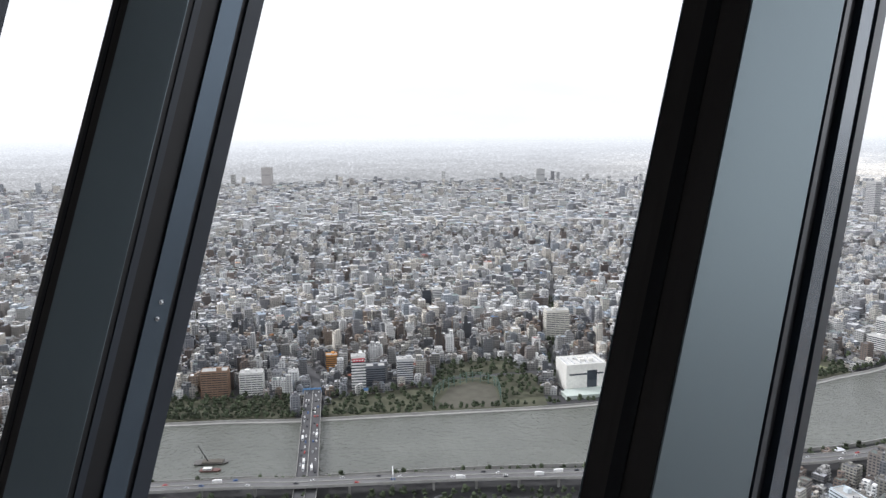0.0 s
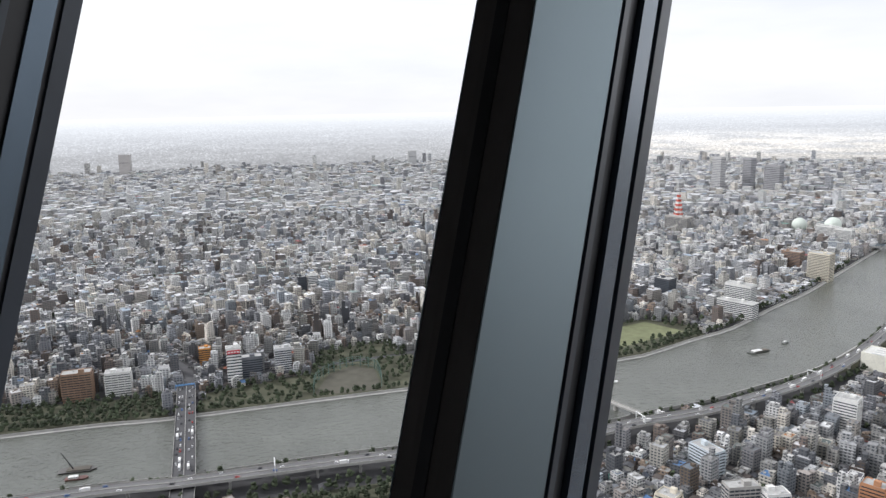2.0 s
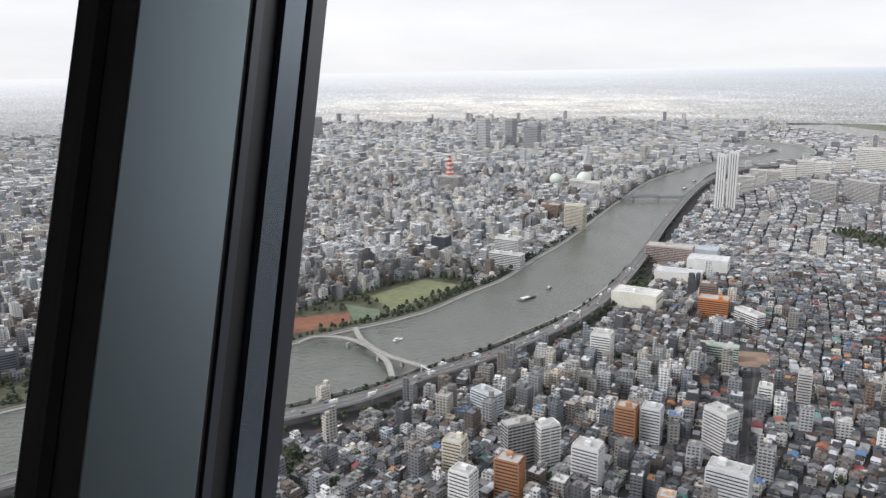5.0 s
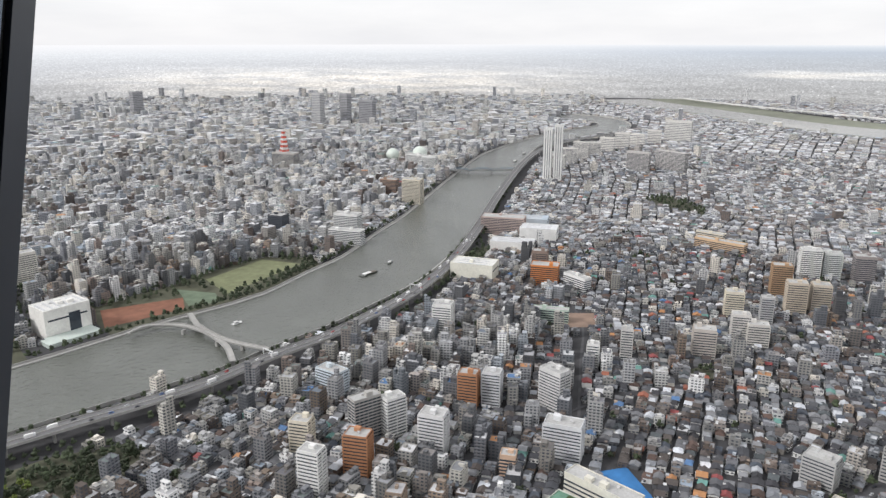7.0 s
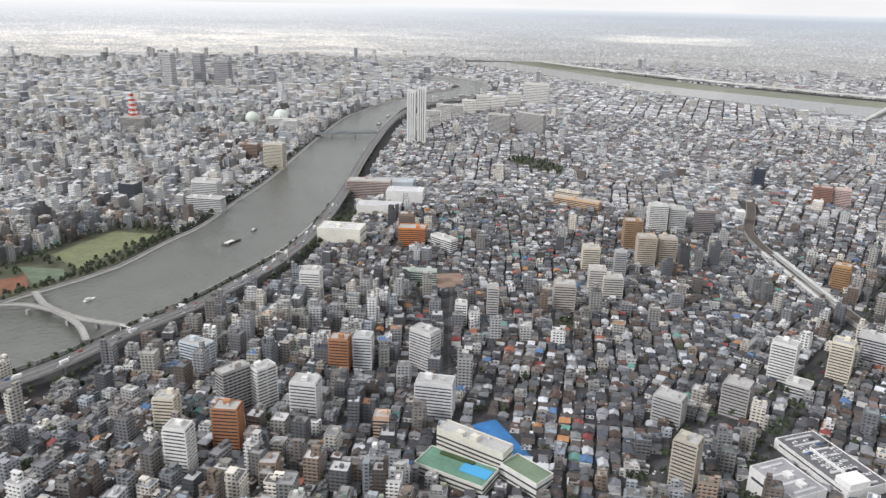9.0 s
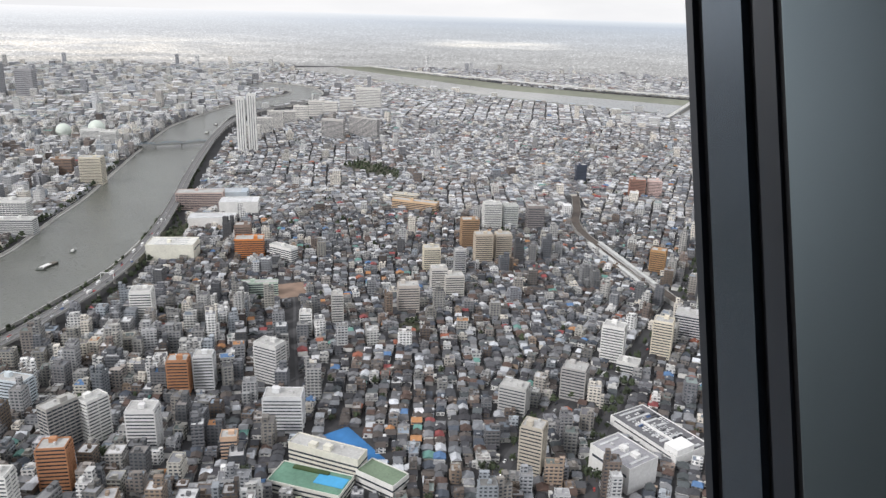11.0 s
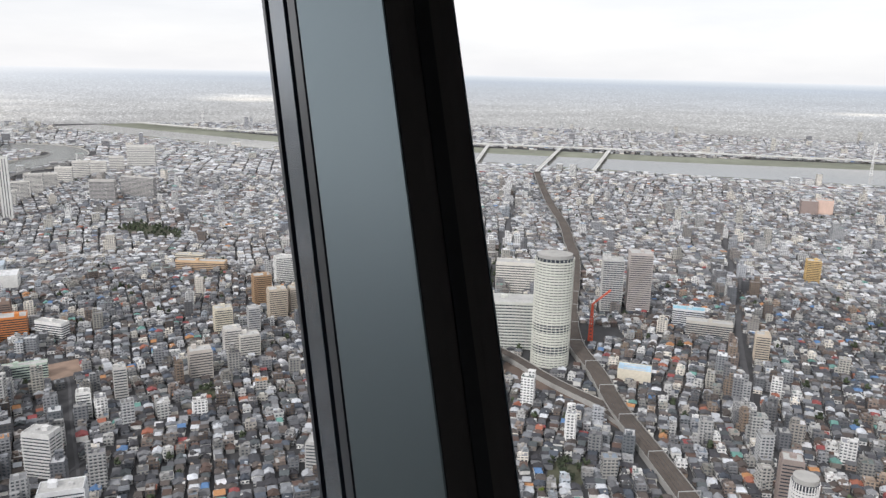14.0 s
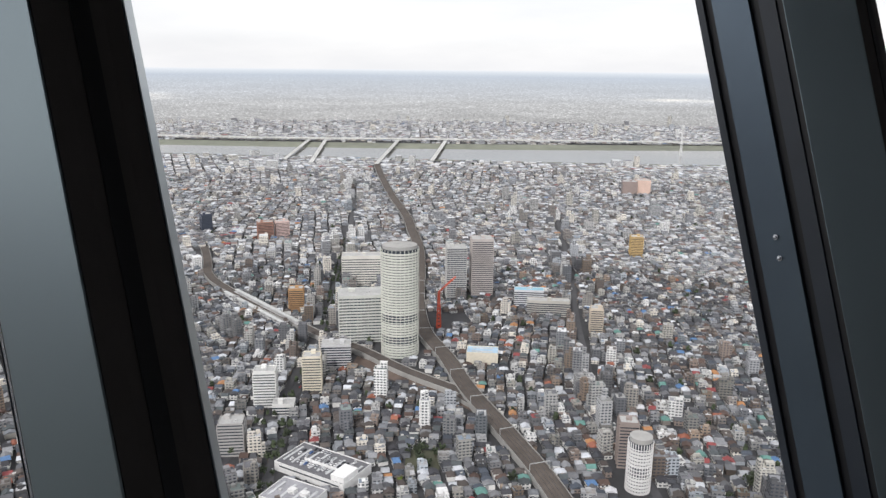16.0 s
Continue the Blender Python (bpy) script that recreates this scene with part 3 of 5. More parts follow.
def viaduct(name, line, z, half, label, category, lane_mat=M_ASPHALT, pier_step=36, pier_half=4.0, parapet=1.1, shell=M_CONCRETE):
    """A raised way: girder, road surface, parapets on both sides and a row of piers."""
    thing = tagged(new(name), label, category)
    l3 = [(x, y, z) for x, y in line]
    bm = bmesh.new()
    sweep(bm, l3, [(-half, -0.5), (half, -0.5), (half, -1.7), (half * 0.7, -2.4), (-half * 0.7, -2.4), (-half, -1.7)])
    part("girder", bm, shell, thing)
    bm = bmesh.new()
    sweep(bm, l3, [(-half + 0.4, -0.496), (half - 0.4, -0.496), (half - 0.4, 0), (-half + 0.4, 0)])
    part("carriageway", bm, lane_mat, thing)
    for side in (-1, 1):
        bm = bmesh.new()
        sweep(bm, l3, [(side * half, -0.496), (side * half, parapet), (side * (half - 0.38), parapet), (side * (half - 0.38), -0.496)])
        part("parapet", bm, shell, thing)
    bm = bmesh.new()
    sweep(bm, l3, [(-0.4, 0.004), (0.4, 0.004), (0.3, 0.95), (-0.3, 0.95)])
    part("median", bm, shell, thing)
    run = 0.0
    for p, q in zip(line[:-1], line[1:]):
        run += math.hypot(q[0] - p[0], q[1] - p[1])
        if run > pier_step and math.hypot(*q) < 2600:
            run = 0.0
            ang = math.atan2(q[1] - p[1], q[0] - p[0])
            g = Bag()
            g.boxes(q[0], q[1], 0, 2.4, 3.0, z - 4.3, ang, (0.4, 0.4, 0.38))
            g.boxes(q[0], q[1], z - 4.3, 2.6, pier_half * 2, 1.9, ang, (0.4, 0.4, 0.38))
            g.mesh("pier", [shell], thing)
    return thing


viaduct("expressway", XPWY, 14.0, 9.0, "grey elevated expressway on piers along the river", "expressway", M_ROADWAY)
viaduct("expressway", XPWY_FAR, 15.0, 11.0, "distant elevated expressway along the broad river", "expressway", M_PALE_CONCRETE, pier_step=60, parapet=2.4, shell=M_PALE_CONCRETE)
viaduct("road_bridge", smooth(KBRIDGE, 12), 9.0, 11.0, "wide grey road bridge with busy lanes over the river", "bridge", pier_step=70, pier_half=8)
for i, (line, half, _) in enumerate(STREETS):
    bm = bmesh.new()
    sweep(bm, smooth(line, 25), [(-half, 0.0), (half, 0.0), (half, 0.14 + 0.006 * i), (-half, 0.14 + 0.006 * i)])
    tagged(part("road_%d" % (i + 1), bm, M_ASPHALT), "grey asphalt street between the houses", "road", kind="structure")

# curved cross-shaped footbridge
xb = tagged(new("footbridge"), "pale curved cross-shaped footbridge over the river", "bridge")
for line in ([(238, 891), (264, 900), (295, 877), (310, 841), (314, 806), (312, 772), (301, 733)], [(322, 909), (315, 876), (313, 848), (321, 792), (346, 738)]):
    l3 = [(x, y, 8.0 if line[0][0] < 300 else 8.06) for x, y in smooth(line, 6)]
    bm = bmesh.new()
    sweep(bm, l3, [(-3.6, 0), (3.6, 0), (3.6, -0.7), (2.2, -1.8), (-2.2, -1.8), (-3.6, -0.7)])
    part("deck", bm, M_CONCRETE, xb)
    for side in (-1, 1):
        bm = bmesh.new()
        sweep(bm, l3, [(side * 3.6, 0.004), (side * 3.6, 1.2), (side * 3.4, 1.2), (side * 3.4, 0.004)])
        part("railing", bm, M_CONCRETE, xb)
for x, y in ((295, 862), (318, 862), (312, 800), (330, 770)):
    g = Bag()
    g.boxes(x, y, 0, 5, 3, 6.2, 0.5, (0.45, 0.44, 0.42))
    g.mesh("pier", [M_CONCRETE], xb)

bb = viaduct("arch_bridge", smooth([(1262, 1530), (1420, 1410)], 12), 10.0, 9.0, "blue-grey steel bridge across the river", "bridge", pier_step=60, pier_half=7)
for side in (-1, 1):
    g = Bag()
    u = Vector((1420 - 1262, 1410 - 1530)).normalized()
    nrm = Vector((u.y, -u.x)) * side * 9.6
    for i in range(40):
        f = (i + 0.5) / 40
        z = 10 + 5.0 * abs(math.sin(f * math.pi * 3))
        p = Vector((1262, 1530)).lerp(Vector((1420, 1410)), f) + nrm
        g.boxes(p.x, p.y, z, 5.2, 0.8, 0.9, math.atan2(u.y, u.x), (0.16, 0.22, 0.27))
        g.boxes(p.x, p.y, 9, 0.4, 0.4, z - 9, 0, (0.16, 0.22, 0.27))
    g.mesh("truss", [M_STEEL], bb)
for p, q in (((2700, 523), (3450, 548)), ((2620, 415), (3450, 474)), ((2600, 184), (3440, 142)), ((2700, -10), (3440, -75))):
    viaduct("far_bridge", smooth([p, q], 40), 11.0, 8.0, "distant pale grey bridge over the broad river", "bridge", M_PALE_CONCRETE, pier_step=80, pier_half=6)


def railway(name, line, z, half, label):
    thing = tagged(new(name), label, "railway")
    l3 = [(x, y, z) for x, y in line]
    bm = bmesh.new()
    sweep(bm, l3, [(-half, -z + 0.02), (-half, 0), (half, 0), (half, -z + 0.02)])
    part("embankment", bm, M_CONCRETE, thing)
    bm = bmesh.new()
    sweep(bm, l3, [(-half + 0.5, 0.004), (-half + 0.5, 0.3), (half - 0.5, 0.3), (half - 0.5, 0.004)])
    part("ballast", bm, M_BALLAST, thing)
    for s in (-1, 1):
        bm = bmesh.new()
        sweep(bm, l3, [(s * half, 0.004), (s * half, 1.3), (s * (half - 0.3), 1.3), (s * (half - 0.3), 0.004)])
        part("side_wall", bm, M_CONCRETE, thing)
    lanes = int(half * 2 / 4.2)
    for k in range(lanes):
        c = (k - (lanes - 1) / 2) * 4.0
        for r in (-0.53, 0.53):
            bm = bmesh.new()
            sweep(bm, l3, [(c + r - 0.08, 0.304), (c + r + 0.08, 0.304), (c + r + 0.08, 0.5), (c + r - 0.08, 0.5)])
            part("rail", bm, M_ASPHALT, thing)
    return thing


railway("railway_line", RAIL_A, 6.0, 10.5, "brown ballasted railway on a raised embankment")
railway("railway_line", RAIL_B, 5.0, 7.5, "curved branch railway on a raised embankment")
railway("railway_line", RAIL_C, 3.2, 5.0, "low brown yard tracks beside the round tower")


# ---- single buildings that stand out ----
WHITE, CREAM, BEIGE, GREY, DARK = (0.74, 0.74, 0.72), (0.68, 0.63, 0.52), (0.56, 0.49, 0.40), (0.46, 0.46, 0.46), (0.06, 0.065, 0.075)
ORANGE, BROWN, BRICK, PALE = (0.44, 0.22, 0.115), (0.30, 0.20, 0.14), (0.36, 0.20, 0.15), (0.62, 0.63, 0.64)
TAKEN = []          # x, y, half width, half depth, turn of the ground that single buildings stand on


def thing_box(parent, name, cx, cy, z0, w, d, h, tint, mats, slot=0, label=""):
    g = Bag()
    g.boxes(cx, cy, z0, w, d, h, 0, tint, slot)
    return g.mesh(name, mats, parent, label)


def tray(w, d, tint, lip=1.2, thick=0.14):
    """The mesh of a balcony that runs round a storey: floor edge and parapet in one piece."""
    bm = bmesh.new()
    rect = lambda a, b, z: [bm.verts.new((sx * a / 2, sy * b / 2, z)) for sx, sy in ((-1, -1), (1, -1), (1, 1), (-1, 1))]
    o0, o1, i1, i0 = rect(w, d, 0), rect(w, d, lip), rect(w - 2 * thick, d - 2 * thick, lip), rect(w - 2 * thick, d - 2 * thick, 0.18)
    c1 = rect(w - 2.0, d - 2.0, 0.18)
    c0 = rect(w - 2.0, d - 2.0, 0)
    for p, q in ((o0, o1), (o1, i1), (i1, i0), (i0, c1), (c0, o0)):
        for k in range(4):
            bm.faces.new((p[k], p[(k + 1) % 4], q[(k + 1) % 4], q[k]))
    bmesh.ops.recalc_face_normals(bm, faces=bm.faces)
    me = bpy.data.meshes.new("balcony")
    bm.to_mesh(me)
    bm.free()
    me.materials.append(M_WALL)
    at = me.attributes.new("tint", "FLOAT_COLOR", "FACE")
    at.data.foreach_set("color", np.tile([*tint, 1.0], len(me.polygons)))
    return me


def block(name, x, y, w, d, h, deg, tint, style="balcony", label="", storey=3.1, roof=(0.42, 0.42, 0.41), huts=1, clear=True):
    """A storeyed building with its front left corner region round (x, y): body, storeys, parapet, roof huts."""
    if len(label.split()) < 4:
        label += " among low houses"
    thing = tagged(new(name), label, "building")
    r = math.hypot(x, y)
    along = abs(math.sin(radians(deg) - math.atan2(y, x)))
    if along < 0.7:          # the broad side faces the tower
        w, d = d, w
    deep = d if along >= 0.7 else w
    cx, cy = x * (1 + deep * 0.5 / r), y * (1 + deep * 0.5 / r)
    thing.matrix_world = pose(cx, cy, 0, 0, 0, deg)
    if clear:
        TAKEN.append((cx, cy, w / 2 + 2, d / 2 + 2, radians(deg)))
    g = Bag()
    g.boxes(0, 0, 0, w, d, h, 0, tint, 0)
    g.mesh("body", [M_WALL], thing)
    g = Bag()
    g.boxes(0, 0, h + 0.004, w - 0.8, d - 0.8, 0.16, 0, roof, 0)
    top = g.mesh("roof", [M_ROOF], thing)
    g = Bag()
    for a, b, ww, dd in ((0, d / 2 - 0.2, w, 0.4), (0, -d / 2 + 0.2, w, 0.4), (w / 2 - 0.2, 0, 0.4, d - 0.8), (-w / 2 + 0.2, 0, 0.4, d - 0.8)):
        g.boxes(a, b, h + 0.004, ww, dd, 1.1, 0, tint)
    g.mesh("parapet", [M_WALL], thing)
    rnd = random.Random(int(x * 7 + y))
    for k in range(huts):
        hx, hy = rnd.uniform(-0.28, 0.28) * w, rnd.uniform(-0.25, 0.25) * d
        thing_box(top, "roof_hut", hx, hy, h + 0.17, min(6.5, w * 0.3), min(5.0, d * 0.35), rnd.uniform(2.6, 4.5), tint, [M_WALL])
        thing_box(top, "cooling_unit", -hx * 0.9 + 2, -hy, h + 0.17, 2.4, 1.8, 1.7, (0.5, 0.5, 0.5), [M_WALL])
    if style == "plain":
        k = max(2, int(w / 9))
        for i in range(k):
            thing_box(top, "roof_vent", -w / 2 + (i + 0.5) * w / k, 0, h + 0.165, 2.2, d * 0.66, 0.7, (0.50, 0.51, 0.52), [M_ROOF])
        for side in (-1, 1):
            thing_box(thing, "glazing", 0, side * (d / 2 + 0.02), h * 0.62, w * 0.86, 0.08, min(2.2, h * 0.16), (1, 1, 1), [M_GLASS_DARK])
    if r > 2400:
        storey *= 1.6
    n = max(1, int((h - 0.8) / storey))
    if style in ("balcony", "band", "grid"):
        first = None
        gz, gh = (1.15, 1.10) if style == "balcony" else (0.7, 1.6)
        for i in range(n):          # one glazed band a storey, all alike
            if first is None:
                first = thing_box(thing, "glazing", 0, 0, gz, w + 0.08, d + 0.08, gh, (1, 1, 1), [M_GLASS_DARK])
                ob = first
            else:
                ob = new("glazing", first.data)
                ob.parent = thing
            ob.location.z = 0.9 + i * storey
        if style == "balcony":
            me = tray(w + 1.9, d + 1.9, tint)
            for i in range(1, n):
                ob = new("balcony", me)
                ob.parent = thing
                ob.location.z = 0.9 + i * storey - 0.18
    if style in ("balcony", "grid"):
        step = (6.8 if style == "balcony" else 4.4) * (1 if r < 1500 else 2.2)
        k = max(2, int(w / step) + 1)
        for i in range(k):
            px = -w / 2 + 0.2 + (w - 0.4) * i / (k - 1)
            deep = 0.92 if style == "balcony" else 0.32
            for side in (-1, 1):
                thing_box(thing, "pier", px, side * (d / 2 + deep / 2), 0.0, 0.35, deep, h - 0.3, tint, [M_WALL])
        if style == "grid":
            k = max(2, int(d / step) + 1)
            for i in range(k):
                py = -d / 2 + 0.2 + (d - 0.4) * i / (k - 1)
                for side in (-1, 1):
                    thing_box(thing, "pier", side * (w / 2 + 0.16), py, 0.0, 0.32, 0.35, h - 0.3, tint, [M_WALL])
    return thing


A1 = 36.0
block("apartment_tower", 243, 455, 17, 14, 45, A1 - 6, WHITE, "balcony", "slim white apartment tower with balconies")
block("apartment_tower", 290, 463, 20, 15, 38, A1, ORANGE, "balcony", "orange-brown tiled apartment block with balconies")
block("apartment_block", 327, 509, 27, 13, 42, A1 - 40, (0.40, 0.39, 0.37), "grid", "grey slab apartment block with gridded front")
block("apartment_tower", 350, 498, 20, 13, 39, A1 - 40, WHITE, "balcony", "white apartment tower beside a grey slab")
block("office_tower", 357, 448, 22, 16, 40, A1 - 5, (0.66, 0.66, 0.66), "balcony", "white and black storeyed tower")
block("apartment_tower", 440, 497, 18, 14, 36, A1 - 2, ORANGE, "balcony", "orange tiled apartment tower")
block("apartment_tower", 459, 484, 17, 14, 36, A1 - 2, PALE, "balcony", "pale grey apartment tower beside an orange one")
block("apartment_block", 352, 606, 30, 16, 26, A1 - 20, (0.60, 0.66, 0.70), "balcony", "pale blue stepped apartment block")
block("apartment_tower", 531, 647, 22, 18, 44, A1, WHITE, "balcony", "white stepped apartment tower with a pink base")
block("apartment_tower", 271, 522, 17, 14, 33, A1, CREAM, "balcony", "cream apartment tower with balconies")
block("apartment_tower", 501, 441, 25, 16, 41, A1 - 34, (0.60, 0.60, 0.59), "balcony", "tall light grey apartment block with balconies")
block("apartment_block", 438, 373, 32, 18, 34, A1 - 6, (0.66, 0.67, 0.68), "balcony", "broad white apartment block with many balconies", huts=2)
school = block("school", 408, 306, 62, 16, 20, -84, (0.66, 0.64, 0.56), "band", "long cream school building with window bands", storey=3.9, huts=2)
block("school_hall", 408, 256, 36, 20, 12, 84, (0.72, 0.72, 0.69), "band", "white school hall with green roof", roof=(0.16, 0.22, 0.15), huts=0, storey=5.5)
annex = block("school_annex", 376, 298, 60, 27, 9, -80, (0.66, 0.66, 0.60), "band", "low school wing with green roof court and pool", roof=(0.12, 0.24, 0.175), huts=0, storey=4)
thing_box(annex, "roof_pool", 16, 2, 9.17, 24, 12, 0.5, (0.06, 0.34, 0.62), [M_STEEL], label="bright blue rooftop pool")
thing_box(annex, "roof_planting", -4, 9, 9.17, 30, 4, 1.4, (0.05, 0.08, 0.03), [M_FIELD], label="dark green roof planting")
block("apartment_tower", 487, 167, 17, 15, 42, 4, (0.50, 0.46, 0.39), "balcony", "tall beige apartment tower by the road junction")
mall = block("shopping_building", 508, 101, 42, 32, 22, 62, (0.72, 0.72, 0.71), "plain", "large bright white shopping building with slot windows", roof=(0.30, 0.30, 0.32), huts=2)
for k in range(5):
    thing_box(mall, "slot_window", -6, -16.05, 3 + k * 3.6, 22, 0.12, 1.3, (1, 1, 1), [M_GLASS_DARK])
deck = block("parking_deck", 574, 88, 76, 40, 8, 59, (0.78, 0.78, 0.77), "plain", "white parking deck full of parked cars", roof=(0.13, 0.13, 0.14), huts=0)
thing_box(deck, "ramp_wall", -8, 4, 8.17, 50, 0.6, 2.6, (0.80, 0.80, 0.79), [M_WALL])
thing_box(deck, "stair_house", -30, 8, 8.17, 14, 20, 5.5, (0.80, 0.80, 0.79), [M_WALL])
block("school", 672, 606, 50, 12, 17, 37, (0.48, 0.58, 0.50), "band", "pale green school building beside a brown yard")
block("store", 700, 145, 22, 16, 12, 4, (0.66, 0.66, 0.64), "band", "pale low store beside the avenue")
block("department_building", 775, 710, 40, 24, 30, A1, (0.60, 0.22, 0.06), "band", "bright orange stepped building", huts=1)
block("apartment_tower", 790, 735, 22, 16, 44, A1, (0.24, 0.18, 0.15), "balcony", "dark brown tower behind the orange building")
block("school", 793, 664, 42, 14, 22, A1 - 40, WHITE, "band", "long white school building")
block("apartment_tower", 653, 471, 12, 12, 36, A1, (0.55, 0.54, 0.52), "balcony", "narrow tower with dark vertical stripes")
block("apartment_tower", 602, 477, 12, 11, 30, A1, WHITE, "balcony", "narrow white apartment tower")
block("apartment_tower", 723, 418, 24, 18, 34, A1, (0.52, 0.48, 0.44), "balcony", "beige-grey apartment tower")
block("apartment_tower", 869, 466, 22, 16, 34, A1, CREAM, "balcony", "cream apartment tower")
block("apartment_tower", 799, 417, 20, 15, 34, A1, (0.62, 0.60, 0.57), "balcony", "pale apartment tower")
block("apartment_tower", 875, 425, 14, 12, 36, A1, GREY, "balcony", "slender grey tower")
block("apartment_tower", 801, 396, 23, 16, 27, A1, (0.62, 0.60, 0.56), "balcony", "low pale apartment tower")
block("apartment_tower", 994, 468, 25, 18, 45, A1, (0.42, 0.28, 0.17), "balcony", "brown apartment tower")
block("apartment_tower", 940, 420, 24, 18, 43, A1, BEIGE, "balcony", "beige twin apartment tower")
block("apartment_tower", 965, 400, 22, 18, 40, A1, (0.54, 0.48, 0.40), "balcony", "beige twin apartment tower, lower half")
block("apartment_tower", 1105, 480, 28, 18, 45, A1, WHITE, "balcony", "white apartment tower")
block("apartment_tower", 1128, 458, 24, 18, 40, A1, (0.6, 0.62, 0.6), "balcony", "pale apartment tower with green tinge")
block("office_tower", 1144, 419, 28, 20, 41, A1, (0.30, 0.27, 0.26), "band", "dark grey-brown office block")
block("apartment_block", 566, 215, 24, 16, 27, 5, (0.46, 0.46, 0.45), "balcony", "grey apartment block by the avenue")
block("apartment_block", 619, 176, 22, 18, 32, 5, (0.42, 0.41, 0.40), "balcony", "stepped grey apartment block by the avenue")
block("shop_building", 383, 383, 13, 12, 22, A1, (0.60, 0.42, 0.30), "band", "small orange-beige building")
block("office_block", 970, 1870, 70, 30, 44, 30, (0.42, 0.40, 0.37), "band", "broad beige office block below a radio mast", roof=(0.4, 0.4, 0.4))
block("office_block", 606, 1210, 30, 24, 40, 30, DARK, "band", "near-black glass office block")
block("hospital", 672, 1086, 62, 20, 26, 32, WHITE, "band", "white hospital wing by the river", huts=2)
block("hospital", 700, 1125, 46, 22, 44, 32, WHITE, "grid", "white hospital block by the river", huts=2)
block("apartment_block", 1247, 1640, 50, 20, 40, 30, WHITE, "balcony", "white apartment block with domed tanks behind")
block("apartment_block", 1241, 1570, 38, 20, 44, 30, WHITE, "balcony", "white apartment block by the river")
block("apartment_block", 962, 1276, 40, 24, 55, 30, CREAM, "balcony", "cream apartment block by the river")
block("apartment_block", 973, 1379, 40, 20, 39, 30, BROWN, "band", "brown block near the river")
block("tower_block", 1586, 2746, 42, 30, 132, 20, GREY, "grid", "tall grey tower block", storey=4.2)
block("tower_block", 1706, 2727, 38, 30, 126, 20, (0.33, 0.33, 0.34), "grid", "tall dark grey tower block", storey=4.2)
block("tower_block", 1685, 2531, 66, 26, 112, 20, (0.30, 0.30, 0.31), "grid", "pair-like dark grey tower slab", storey=4.2)
block("tower_block", 1154, 3691, 50, 36, 108, 10, (0.33, 0.33, 0.34), "grid", "far dark tower block", storey=5)
for x, y, h, tone in ((1398, 1287, 132, WHITE), (1416, 1268, 140, (0.70, 0.70, 0.68))):
    tw = block("tower_block", x, y, 21, 21, h, 38, tone, "none", "tall white apartment tower above the river")
    for side in (-1, 1):
        for k in (-5.4, 0, 5.4):
            thing_box(tw, "glazing_strip", k, side * 10.52, 6, 1.5, 0.1, h - 10, (1, 1, 1), [M_GLASS_DARK])
            thing_box(tw, "glazing_strip", side * 10.52, k, 6, 0.1, 1.5, h - 10, (1, 1, 1), [M_GLASS_DARK])
for k in range(9):          # long row of slab blocks on the river's bank
    f = k / 8
    block("slab_block", 1545 + 740 * f, 1385 + 130 * f + 60 * math.sin(f * 3), 46, 16, 40 + 6 * (k % 3), 24 + 12 * (k % 2), (0.72, 0.70, 0.66), "grid", "long beige slab of flats in a row by the river", storey=3.4)
block("slab_block", 1677, 1214, 62, 16, 55, 16, (0.50, 0.48, 0.46), "grid", "broad grey slab of flats", storey=3.4)
block("slab_block", 1767, 1172, 96, 16, 52, -2, (0.52, 0.50, 0.48), "grid", "long grey slab of flats", storey=3.4)
block("slab_block", 2290, 1499, 90, 20, 74, 20, (0.64, 0.63, 0.60), "grid", "far white slab of flats", storey=3.6)
block("warehouse", 951, 889, 66, 40, 22, A1, WHITE, "plain", "large white flat-roofed hall", roof=(0.60, 0.61, 0.62), huts=0)
block("warehouse", 866, 870, 74, 34, 16, A1, WHITE, "plain", "white low hall", roof=(0.56, 0.57, 0.58), huts=0)
block("depot", 940, 969, 80, 30, 30, A1, (0.50, 0.40, 0.36), "grid", "pinkish-grey depot with white bands", huts=1)
block("warehouse", 1000, 960, 70, 36, 20, A1, (0.45, 0.50, 0.54), "plain", "blue-grey roofed works hall", roof=(0.40, 0.46, 0.52), huts=0)
block("sports_hall", 713, 795, 66, 38, 24, A1 - 4, (0.74, 0.73, 0.64), "plain", "big cream-white windowless sports hall", roof=(0.64, 0.64, 0.61), huts=1)
block("school", 1137, 645, 86, 16, 19, 8, (0.62, 0.44, 0.28), "band", "long orange-beige school building", huts=1)
block("school", 1180, 690, 50, 14, 17, 8, CREAM, "band", "cream school wing")
block("office_tower", 1552, 470, 22, 20, 37, 30, (0.05, 0.06, 0.09), "band", "dark blue glass block")
# the eastern cluster by the tracks
block("office_block", 908, 86, 56, 38, 62, 8, (0.60, 0.61, 0.57), "grid", "pale grey office block with window bands beside a round tower", storey=4.0, huts=2)
block("office_block", 1150, 106, 62, 26, 52, 4, (0.68, 0.66, 0.61), "grid", "long pale office block behind the round tower", storey=4.0)
block("tower_block", 1092, -42, 30, 28, 80, 4, (0.46, 0.46, 0.45), "grid", "grey tall apartment tower", storey=3.3)
block("tower_block", 1113, -82, 32, 28, 89, 4, (0.48, 0.44, 0.42), "balcony", "pinkish-grey tall apartment tower", storey=3.3)
block("apartment_tower", 754, 124, 19, 16, 42, 4, CREAM, "balcony", "yellowish cream apartment tower")
block("office_block", 819, 106, 34, 20, 30, 4, (0.55, 0.55, 0.56), "band", "grey office block with white cooling units", huts=3)
block("apartment_tower", 719, 167, 22, 16, 40, 4, WHITE, "balcony", "white apartment tower by the avenue")
